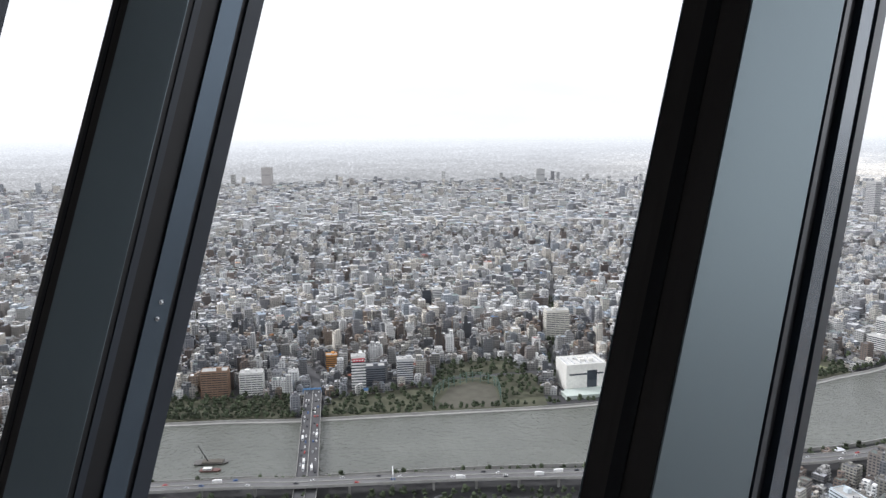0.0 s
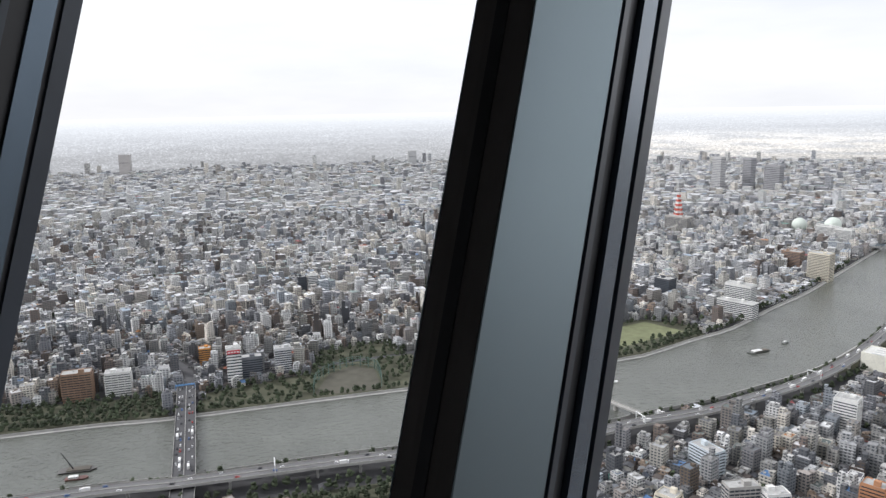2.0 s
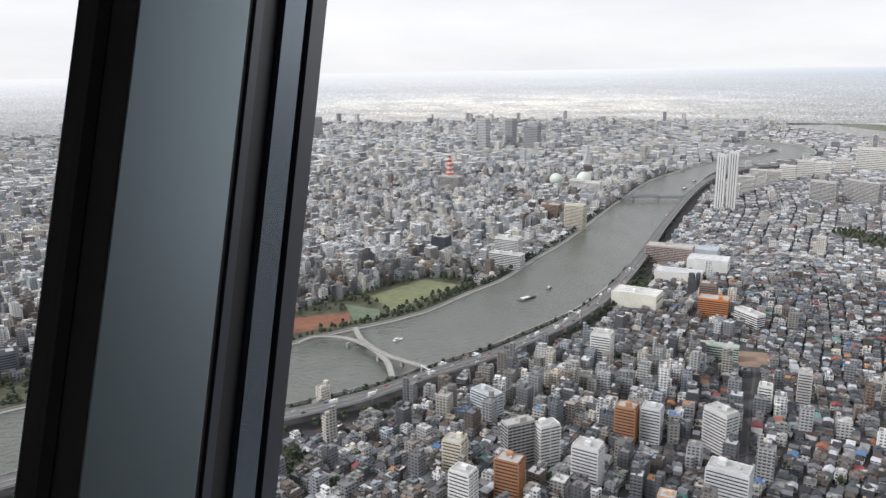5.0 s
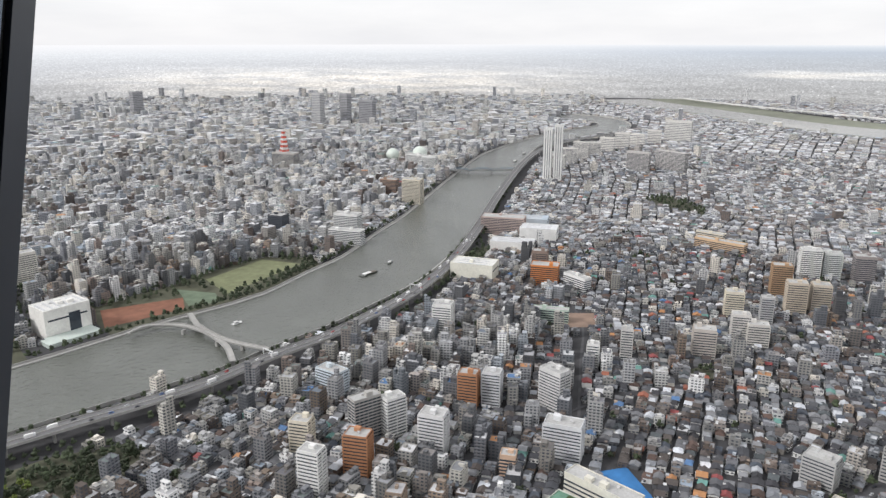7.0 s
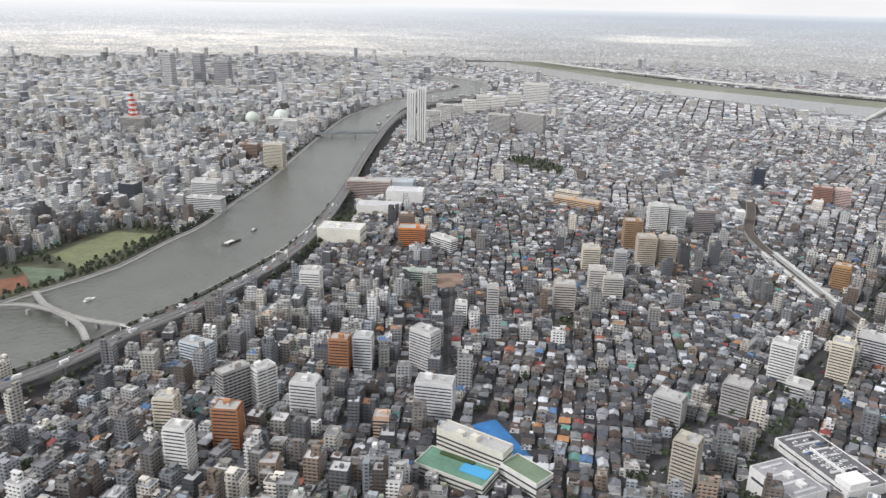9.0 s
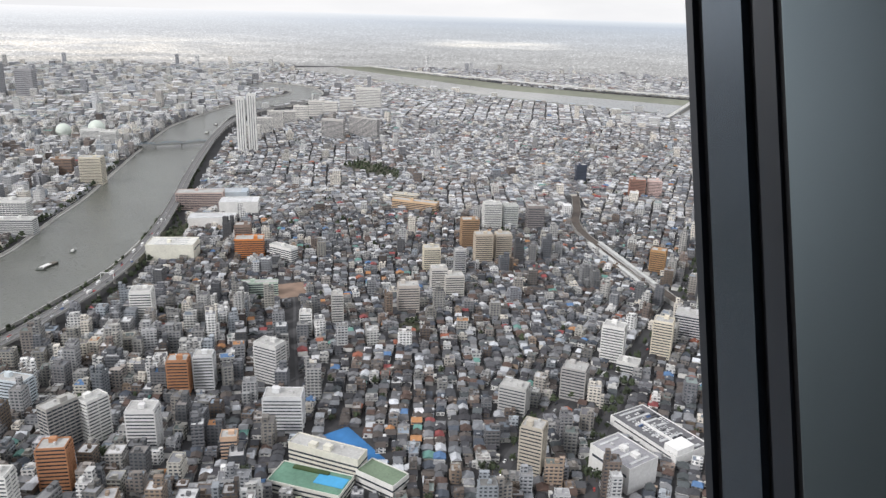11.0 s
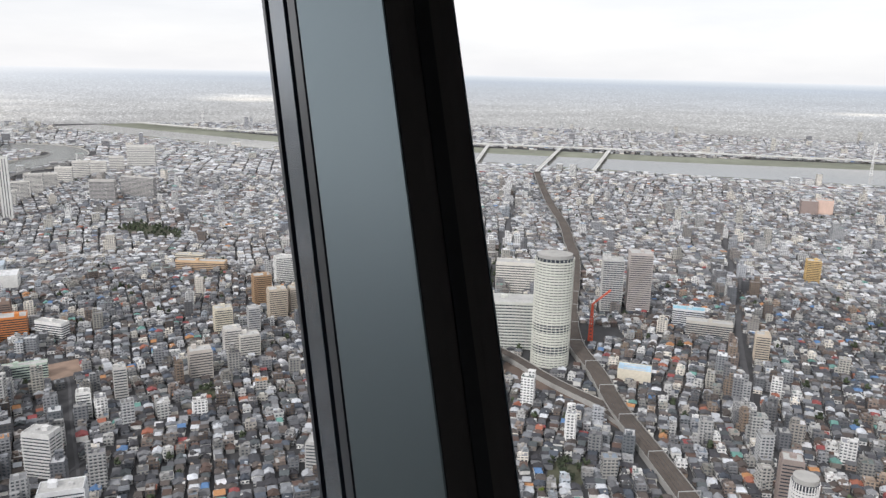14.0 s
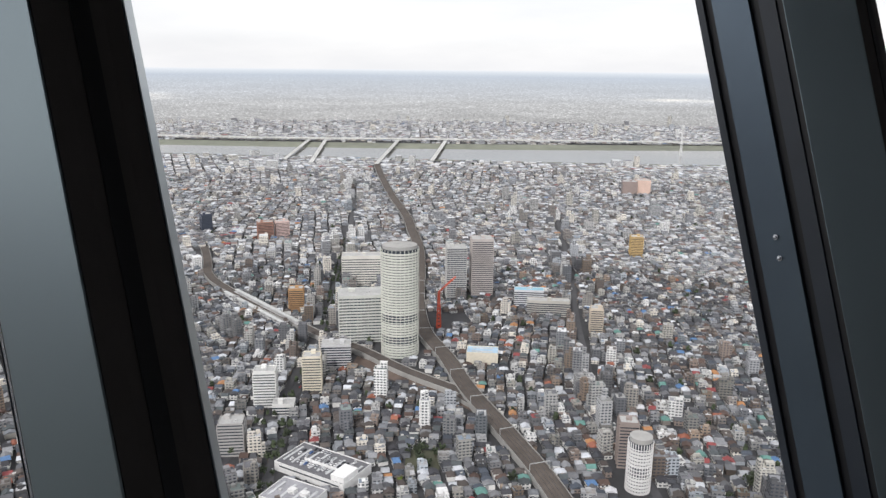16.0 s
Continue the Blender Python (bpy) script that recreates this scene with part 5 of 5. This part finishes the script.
def town_building(x, y, w, d, h, ang, wall, flat, seed):
    """One of the nearer flat-roofed buildings, with its own parts."""
    rnd = random.Random(int(seed))
    tall = h > 16
    tone = "white" if min(wall) > 0.6 else "dark" if max(wall) < 0.4 else "brownish" if wall[0] > wall[2] * 1.3 else "grey" if wall[0] < 0.56 else "beige"
    thing = tagged(new("apartment_house" if tall else "town_house"), ("%s mid-rise apartment house with balconies" if tall else "%s low flat-roofed town house") % tone, "building", "buildings of the near streets")
    thing.matrix_world = pose(x, y, 0, 0, 0, math.degrees(ang))
    thing_box(thing, "body", 0, 0, 0, w, d, h, wall, [M_WALL])
    top = thing_box(thing, "roof", 0, 0, h + 0.004, w - 0.6, d - 0.6, 0.12, flat, [M_ROOF])
    g = Bag()
    for a, b, ww, dd in ((0, d / 2 - 0.15, w, 0.3), (0, -d / 2 + 0.15, w, 0.3), (w / 2 - 0.15, 0, 0.3, d - 0.6), (-w / 2 + 0.15, 0, 0.3, d - 0.6)):
        g.boxes(a, b, h + 0.002, ww, dd, 0.9, 0, wall)
    g.mesh("parapet", [M_WALL], thing)
    thing_box(top, "roof_hut", rnd.uniform(-0.25, 0.25) * w, rnd.uniform(-0.2, 0.2) * d, h + 0.13, 3.4, 3.0, 2.6, wall, [M_WALL])
    thing_box(top, "water_tank", rnd.uniform(-0.3, 0.3) * w, rnd.uniform(-0.3, 0.3) * d, h + 0.13, 1.8, 1.6, 1.7, (0.62, 0.63, 0.62), [M_WALL])
    stone = tuple(c * rnd.uniform(0.6, 1.0) for c in wall)
    thing_box(thing, "stair_tower", rnd.choice((-1, 1)) * w * 0.46, rnd.uniform(-0.3, 0.3) * d, 0, w * 0.24, d * 0.34, h + 2.9, stone, [M_WALL])
    if rnd.random() < 0.6:
        thing_box(thing, "upper_storey", rnd.uniform(-0.12, 0.12) * w, rnd.uniform(-0.12, 0.12) * d, h + 0.13, w * 0.55, d * 0.6, 3.0, wall, [M_WIN])
    if rnd.random() < 0.55:
        thing_box(thing, "annexe", rnd.choice((-1, 1)) * w * 0.5, 0, 0, w * 0.4, d * 0.8, h * rnd.uniform(0.3, 0.65), stone, [M_WIN])
    n = int((h - 1) / 3.1)
    first = None
    me = tray(w + 1.7, d + 1.7, tuple(min(0.8, c * 1.04) for c in wall), 1.15)
    for i in range(n):
        if first is None:
            ob = first = thing_box(thing, "glazing", 0, 0, 0.9, w + 0.05, d + 0.05, 1.25, (1, 1, 1), [M_GLASS_DARK])
        else:
            ob = new("glazing", first.data)
            ob.parent = thing
        ob.location.z = 0.4 + i * 3.1
        if tall and i and seed % 3:
            ob = new("balcony", me)
            ob.parent = thing
            ob.location.z = 0.3 + i * 3.1
    for a in (-1, 0, 1):
        for b in (-1, 1):
            if a:
                thing_box(thing, "pier", a * (w / 2 - 1.2), b * (d / 2 + 0.04), 0, 2.4, 0.3, h - 0.2, wall, [M_WALL])
                thing_box(thing, "pier", b * (w / 2 + 0.04), a * d * 0.28, 0, 0.3, d * 0.3, h - 0.2, wall, [M_WALL])


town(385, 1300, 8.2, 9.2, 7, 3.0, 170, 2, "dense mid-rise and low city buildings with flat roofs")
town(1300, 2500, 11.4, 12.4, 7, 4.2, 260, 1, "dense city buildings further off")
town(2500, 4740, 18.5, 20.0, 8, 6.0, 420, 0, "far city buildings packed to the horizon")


# ---- sports grounds, parks and trees ----
for i, (name, outline, tint, label) in enumerate(FIELDS):
    bm = bmesh.new()
    f = bm.faces.new([bm.verts.new((x, y, 0.25)) for x, y in outline])
    bmesh.ops.triangulate(bm, faces=[f])
    bmesh.ops.recalc_face_normals(bm, faces=bm.faces)
    if sum(f.normal.z for f in bm.faces) < 0:
        bmesh.ops.reverse_faces(bm, faces=bm.faces[:])
    ob = tagged(part(name, bm, M_FIELD), label, "yard" if name.endswith("yard") else "sports ground", kind="structure")
    at = ob.data.attributes.new("tint", "FLOAT_COLOR", "FACE")
    at.data.foreach_set("color", np.tile([*tint, 1.0], len(ob.data.polygons)))
for i, p in enumerate(PARKS):
    sheet("grass_park_%d" % (i + 1), p, 0.12, M_GRASS, label="dull green park grass under trees", category="grass")

# tall nets round the ball park
net = tagged(new("net_fence"), "tall green net fence on posts round the ball park", "fence")
loop = smooth([(-15, 893), (-12, 935), (5, 965), (38, 990), (67, 972), (72, 935), (70, 895)], 9)
for p, q in zip(loop[:-1], loop[1:]):
    ang = math.atan2(q[1] - p[1], q[0] - p[0])
    ln = math.hypot(q[0] - p[0], q[1] - p[1])
    g = Bag()
    g.boxes(p[0], p[1], 0, 0.9, 0.9, 15, ang, (0.11, 0.17, 0.145))
    g.mesh("post", [M_STEEL], net)
    g = Bag()
    for z in (3, 7, 11, 13.6):
        g.boxes((p[0] + q[0]) / 2, (p[1] + q[1]) / 2, z, ln, 0.25, 0.55, ang, (0.11, 0.17, 0.145))
    g.mesh("net_rail", [M_STEEL], net)


def clumps(bm, rnd, n, rx, rz, cz, size):
    """A crown as many small uneven clumps of leaves inside an uneven oval."""
    for _ in range(n):
        while True:
            q = Vector((rnd.uniform(-1, 1), rnd.uniform(-1, 1), rnd.uniform(-1, 1)))
            if 0.25 < q.length < 1:
                break
        q *= 0.8 + 0.3 * math.sin(q.x * 5 + q.y * 3)
        s = size * rnd.uniform(0.6, 1.25)
        m = Matrix.Translation((q.x * rx, q.y * rx, cz + q.z * rz)) @ Euler((rnd.random() * 6, rnd.random() * 6, rnd.random() * 6)).to_matrix().to_4x4() @ Matrix.Diagonal((s, s * rnd.uniform(0.6, 1), s * rnd.uniform(0.45, 0.8), 1))
        made = bmesh.ops.create_icosphere(bm, subdivisions=1, radius=1.0, matrix=m)
        for v in made["verts"]:
            v.co += Vector((rnd.uniform(-1, 1), rnd.uniform(-1, 1), rnd.uniform(-1, 1))) * s * 0.22


def tree(seed, h, leaf, label):
    rnd = random.Random(seed)
    thing = tagged(new("tree"), label, "tree", "trees of the parks")
    bm = bmesh.new()
    bmesh.ops.create_cone(bm, cap_ends=True, segments=7, radius1=0.34, radius2=0.16, depth=h * 0.55, matrix=Matrix.Translation((0, 0, h * 0.275)))
    for k in range(5):
        a = k * 1.26 + rnd.random()
        m = Matrix.Translation((math.cos(a) * h * 0.1, math.sin(a) * h * 0.1, h * 0.56)) @ Matrix.Rotation(a, 4, "Z") @ Matrix.Rotation(0.75, 4, "Y")
        bmesh.ops.create_cone(bm, cap_ends=True, segments=5, radius1=0.14, radius2=0.05, depth=h * 0.34, matrix=m)
    part("trunk", bm, M_BARK, thing)
    bm = bmesh.new()
    clumps(bm, rnd, 46, h * 0.36, h * 0.34, h * 0.64, h * 0.115)
    part("crown", bm, leaf, thing)
    return thing


MODELS = [tree(1, 11, M_LEAF, "dark green leafy park tree"), tree(2, 9, M_LEAF, "rounded dark green park tree"), tree(3, 13, M_LEAF, "tall dull green park tree"), tree(4, 9, M_LEAF_LIGHT, "bright yellow-green leafy tree")]


def scatter(poly, step, seed, avoid=()):
    rnd = random.Random(seed)
    xs, ys = [p[0] for p in poly], [p[1] for p in poly]
    pts = []
    x = min(xs)
    while x < max(xs):
        y = min(ys)
        while y < max(ys):
            pts.append((x + rnd.uniform(-0.45, 0.45) * step, y + rnd.uniform(-0.45, 0.45) * step))
            y += step
        x += step
    if not pts:
        return []
    a = np.array(pts)
    ok = inside(a[:, 0], a[:, 1], poly)
    for _, f, _, _ in FIELDS:
        ok &= ~inside(a[:, 0], a[:, 1], f) & (near_line(a[:, 0], a[:, 1], f + f[:1]) > 3)
    for tx, ty, tw, td, _ in TAKEN:
        ok &= np.hypot(a[:, 0] - tx, a[:, 1] - ty) > max(tw, td) * 1.1
    ok &= (near_line(a[:, 0], a[:, 1], XPWY) > 14) & (near_line(a[:, 0], a[:, 1], KBRIDGE) > 16)
    return [tuple(q) for q in a[ok]]


spots = []
for k, p in enumerate(PARKS):
    spots += scatter(p, 9.0 if k in (0, 3) else 12.5, k)
bank = offset(SUMIDA_NEAR, 17)
for i, (x, y) in enumerate(smooth(bank, 11)):
    if math.hypot(x, y) < 1900:
        spots.append((x + random.uniform(-3, 3), y + random.uniform(-3, 3)))
bank = offset(SUMIDA_FAR, -15)
for i, (x, y) in enumerate(smooth(bank, 7)):
    if math.hypot(x, y) < 1800 and random.random() < 0.85:
        spots.append((x + random.uniform(-3, 3), y + random.uniform(-3, 3)))
for side in (-15, 15):
    for x, y in smooth(offset(XPWY, side), 9):
        if math.hypot(x, y) < 1300 and random.random() < 0.8:
            spots.append((x + random.uniform(-2, 2), y + random.uniform(-2, 2)))
for line, half, _ in STREETS[:2] + STREETS[5:6]:
    for s in (-1, 1):
        for x, y in smooth(offset(smooth(line, 20), s * (half - 1.2)), 13):
            if math.hypot(x, y) < 1500 and random.random() < 0.75:
                spots.append((x, y))
spots += [q for q in TREES_AT if math.hypot(*q) < 1300 and random.random() < 0.55]
spots = [q for q in spots if not any(inside(np.array([q[0]]), np.array([q[1]]), f)[0] for _, f, _, _ in FIELDS)]
spots.sort(key=lambda q: math.hypot(*q))
SINGLE, REST = spots[:220], spots[220:]
first = set()
for i, (x, y) in enumerate(SINGLE):
    rnd = random.Random(i)
    k = 3 if rnd.random() < 0.05 else rnd.randrange(3)
    m = pose(x, y, 0.1, 0, 0, rnd.uniform(0, 360)) @ Matrix.Scale(rnd.uniform(0.65, 1.25), 4)
    if k not in first:
        first.add(k)
        MODELS[k].matrix_world = m
    else:
        o = copy_thing(MODELS[k], m)
        o.scale = m.to_scale()
for k in range(4):
    if k not in first:
        MODELS[k].matrix_world = pose(690 + 4 * k, 392, 0.1)
far = [q for q in TREES_AT if math.hypot(*q) >= 1300][::3]
lump = bmesh.new()
clumps(lump, random.Random(9), 7, 3.0, 2.8, 5.4, 2.3)
base_v = np.array([v.co[:] for v in lump.verts])
base_f = [[v.index for v in f.verts] + [-1] for f in lump.faces]
lump.free()
pts = np.array(REST + far)
srng = np.random.default_rng(3)
ang, sc = srng.uniform(0, 6.28, len(pts)), srng.uniform(0.8, 1.5, len(pts))
c, s_ = np.cos(ang)[:, None], np.sin(ang)[:, None]
V = np.stack([(c * base_v[:, 0] - s_ * base_v[:, 1]) * sc[:, None] + pts[:, :1], (s_ * base_v[:, 0] + c * base_v[:, 1]) * sc[:, None] + pts[:, 1:], base_v[:, 2] * sc[:, None]], 2)
g = Bag()
g.add(V, base_f, np.ones((len(pts), 3)), 0)
tagged(g.mesh("woods", [M_LEAF]), "dark green trees between houses and along banks", "trees", kind="stuff")

# ---- vehicles ----
CAR_TINTS = [("white", (0.78, 0.78, 0.78)), ("silver", (0.50, 0.51, 0.52)), ("black", (0.03, 0.03, 0.035)), ("blue", (0.07, 0.14, 0.32)), ("red", (0.42, 0.05, 0.04))]


def car(tone, tint):
    thing = tagged(new("car"), "%s passenger car on the roadway" % tone, "car", "cars on the roads")
    bm = bmesh.new()
    prism(bm, [(-2.2, -0.85, 0.02), (2.2, -0.85, 0.02), (2.2, 0.85, 0.02), (-2.2, 0.85, 0.02)], [(-2.15, -0.82, 0.95), (2.1, -0.80, 0.85), (2.1, 0.80, 0.85), (-2.15, 0.82, 0.95)])
    prism(bm, [(-1.5, -0.70, 1.42), (0.5, -0.70, 1.42), (0.5, 0.70, 1.42), (-1.5, 0.70, 1.42)], [(-1.4, -0.66, 1.48), (0.4, -0.66, 1.48), (0.4, 0.66, 1.48), (-1.4, 0.66, 1.48)])
    body = part("body", bm, M_STEEL, thing)
    at = body.data.attributes.new("tint", "FLOAT_COLOR", "FACE")
    at.data.foreach_set("color", np.tile([*tint, 1.0], len(body.data.polygons)))
    bm = bmesh.new()
    prism(bm, [(-1.9, -0.76, 0.94), (1.0, -0.76, 0.92), (1.0, 0.76, 0.92), (-1.9, 0.76, 0.94)], [(-1.5, -0.68, 1.415), (0.5, -0.68, 1.415), (0.5, 0.68, 1.415), (-1.5, 0.68, 1.415)])
    part("glasshouse", bm, M_GLASS_DARK, thing)
    return thing


def truck():
    thing = tagged(new("truck"), "white box truck on the roadway", "truck", "trucks on the roads")
    thing_box(thing, "cargo_box", -1.0, 0, 0.02, 7.0, 2.3, 3.3, (0.78, 0.78, 0.77), [M_STEEL])
    thing_box(thing, "cab", 3.6, 0, 0.02, 1.9, 2.2, 2.7, (0.70, 0.71, 0.72), [M_STEEL])
    thing_box(thing, "windscreen", 4.58, 0, 1.7, 0.06, 1.9, 0.8, (1, 1, 1), [M_GLASS_DARK])
    return thing


FLEET = [car(*t) for t in CAR_TINTS] + [truck()]
WEIGHT = [0, 0, 0, 1, 1, 2, 2, 3, 4, 5]
used = set()
crnd = random.Random(21)


def put_car(m, choice=None):
    k = crnd.choice(WEIGHT) if choice is None else choice
    if k not in used:
        used.add(k)
        FLEET[k].matrix_world = m
    else:
        copy_thing(FLEET[k], m)


def traffic(line, z, lanes, gap, reach, trucks=True):
    line = smooth(line, 6)
    for lane in lanes:
        run, nxt = 0.0, crnd.uniform(2, gap)
        for p, q in zip(line[:-1], line[1:]):
            run += math.hypot(q[0] - p[0], q[1] - p[1])
            if run > nxt and math.hypot(*q) < reach:
                nxt = run + gap * crnd.uniform(0.45, 1.7)
                d = Vector((q[0] - p[0], q[1] - p[1])).normalized()
                put_car(pose(q[0] + d.y * lane, q[1] - d.x * lane, z, 0, 0, math.degrees(math.atan2(d.y, d.x)) + (180 if lane < 0 else 0)))


traffic(KBRIDGE[:4], 9.0, (-7.6, -4.2, 4.2, 7.6), 17, 1100)
traffic(XPWY, 14.0, (-5.6, -2.6, 2.6, 5.6), 62, 1300)
traffic(STREETS[0][0], 0.16, (-2.4, 2.4), 30, 1100)
traffic(STREETS[1][0], 0.16, (-2.4, 2.4), 28, 1100)
inv = deck.matrix_world
for row in range(4):
    for k in range(14):
        if crnd.random() < 0.72:
            put_car(inv @ pose(-24 + k * 4.0, -15 + row * 6.2 + (5 if row > 2 else 0), 8.18, 0, 0, 90), crnd.choice((0, 0, 1, 2, 1, 3)))


# ---- boats ----
def boat(name, x, y, deg, ln, wd, label, tint, cabin=True, load=False):
    thing = tagged(new(name), label, "boat")
    thing.matrix_world = pose(x, y, 0.6, 0, 0, deg)
    bm = bmesh.new()
    a, b = ln / 2, wd / 2
    prism(bm, [(-a * 0.95, -b * 0.8, -0.3), (a * 0.6, -b * 0.8, -0.3), (a * 0.9, 0, -0.3), (a * 0.6, b * 0.8, -0.3), (-a * 0.95, b * 0.8, -0.3)],
          [(-a, -b, 1.3), (a * 0.65, -b, 1.4), (a, 0, 1.6), (a * 0.65, b, 1.4), (-a, b, 1.3)])
    hull = part("hull", bm, M_STEEL, thing)
    at = hull.data.attributes.new("tint", "FLOAT_COLOR", "FACE")
    at.data.foreach_set("color", np.tile([*tint, 1.0], len(hull.data.polygons)))
    if cabin:
        thing_box(thing, "cabin", -a * 0.3, 0, 1.42, ln * 0.4, wd * 0.7, 1.9, (0.70, 0.70, 0.68), [M_STEEL])
        thing_box(thing, "window_band", -a * 0.3, 0, 2.2, ln * 0.4 + 0.1, wd * 0.7 + 0.1, 0.6, (1, 1, 1), [M_GLASS_DARK])
    if load:
        thing_box(thing, "load", a * 0.05, 0, 1.42, ln * 0.6, wd * 0.75, 1.2, (0.11, 0.10, 0.085), [M_FIELD])
    return thing


boat("barge", 608, 920, 14, 40, 10, "long dark loaded river barge", (0.07, 0.08, 0.07), True, True)
boat("river_boat", 667, 948, 30, 16, 5, "small dark river boat", (0.12, 0.13, 0.12))
boat("river_boat", 361, 853, 10, 15, 5, "small white river boat", (0.75, 0.75, 0.75))
boat("river_boat", 1244, 1296, 40, 30, 8, "dark moored river boat", (0.12, 0.13, 0.13))
boat("barge", 1557, 1562, 36, 38, 10, "dark moored work barge", (0.12, 0.12, 0.11), True, True)
boat("barge", 1683, 1650, 36, 34, 9, "dark moored barge upstream", (0.14, 0.13, 0.12), True, True)
cb = boat("crane_barge", -247, 742, 2, 36, 11, "dark work barge with a jib crane", (0.10, 0.095, 0.09), False, True)
boat("tug", -243, 724, 2, 22, 7, "dark red-brown tug beside the work barge", (0.13, 0.06, 0.05))
bm = bmesh.new()
bmesh.ops.create_cone(bm, cap_ends=True, segments=6, radius1=0.7, radius2=0.3, depth=22, matrix=Matrix.Translation((-9, 0, 11)) @ Matrix.Rotation(radians(-28), 4, "Y"))
part("jib", bm, M_BLACK, cb, "dark crane jib")

# ---- station roofs, gantries, river gates ----
for s in (-9.0, 9.0):
    p, q = Vector((1105, 305)), Vector((950, 178))
    d = (q - p).normalized()
    c = (p + q) / 2 + Vector((d.y, -d.x)) * s
    st = tagged(new("platform_roof"), "long pale station platform roof", "station roof", "station platforms")
    st.matrix_world = pose(c.x, c.y, 0, 0, 0, math.degrees(math.atan2(d.y, d.x)))
    thing_box(st, "platform", 0, 0, 0, 196, 6, 6.2, (0.5, 0.5, 0.5), [M_WALL])
    g = Bag()
    g.gables(0, 0, 10.0, 190, 6.0, 0.8, 0, (0.50, 0.51, 0.50), 0, 0.3)
    g.mesh("roof", [M_ROOF], st)
    for k in range(12):
        thing_box(st, "post", -88 + k * 16, 0, 6.2, 0.5, 0.5, 3.8, (0.5, 0.5, 0.5), [M_WALL])
rail_line = RAIL_A[3:60:5]
for p, q in zip(rail_line[:-1], rail_line[1:]):
    a = math.atan2(q[1] - p[1], q[0] - p[0])
    if math.hypot(*p) > 1400:
        break
    gt = tagged(new("catenary_gantry"), "grey steel overhead line gantry across tracks", "gantry", "gantries over the railway")
    gt.matrix_world = pose(p[0], p[1], 6.0, 0, 0, math.degrees(a))
    for s in (-9.6, 9.6):
        thing_box(gt, "post", 0, s, 0.0, 0.45, 0.45, 8, (0.42, 0.43, 0.43), [M_STEEL])
    thing_box(gt, "beam", 0, 0, 7.4, 0.5, 19.0, 0.6, (0.42, 0.43, 0.43), [M_STEEL])
gate = tagged(new("bridge_sign"), "blue steel sign frame over the bridge end", "sign frame")
gate.matrix_world = pose(-173, 928, 9.0, 0, 0, 8)
for s in (-11.5, 11.5):
    thing_box(gate, "post", s, 0, 0, 0.7, 0.7, 6, (0.10, 0.24, 0.48), [M_STEEL])
thing_box(gate, "sign_panel", 0, 0, 4.6, 23, 0.5, 1.8, (0.16, 0.34, 0.62), [M_STEEL])
sc = bpy.data.objects["sports_centre"]
thing_box(sc, "glass_front", 8, -20.08, 4, 14, 0.2, 24, (1, 1, 1), [M_GLASS_DARK], label="dark tall glass front")
thing_box(sc, "terrace", -6, -34, 0, 64, 26, 5, (0.50, 0.56, 0.52), [M_WALL], label="low pale green terrace")
sg = bpy.data.objects["sign_building"]
thing_box(sg, "sign", 0, -7.1, 39, 16, 0.3, 5, (0.55, 0.03, 0.05), [M_STEEL], label="red roof sign with plain white bars")
for k in range(4):
    thing_box(sg, "sign_bar", -5.4 + k * 3.6, -7.28, 40.3, 2.2, 0.06, 2.2, (0.8, 0.8, 0.8), [M_STEEL])

for spot in ((331, 706), (592, 782), (-60, 676)):
    k = min(range(1, len(XPWY) - 1), key=lambda i: math.hypot(XPWY[i][0] - spot[0], XPWY[i][1] - spot[1]))
    a = math.atan2(XPWY[k + 1][1] - XPWY[k - 1][1], XPWY[k + 1][0] - XPWY[k - 1][0])
    sg = tagged(new("sign_gantry"), "white steel sign gantry over the expressway", "gantry", "gantries over the expressway")
    sg.matrix_world = pose(XPWY[k][0], XPWY[k][1], 14.0, 0, 0, math.degrees(a))
    for s in (-8.3, 8.3):
        thing_box(sg, "post", 0, s, 0, 0.7, 0.7, 7.5, (0.70, 0.71, 0.71), [M_STEEL])
    thing_box(sg, "beam", 0, 0, 7.5, 0.9, 17.3, 0.9, (0.70, 0.71, 0.71), [M_STEEL])
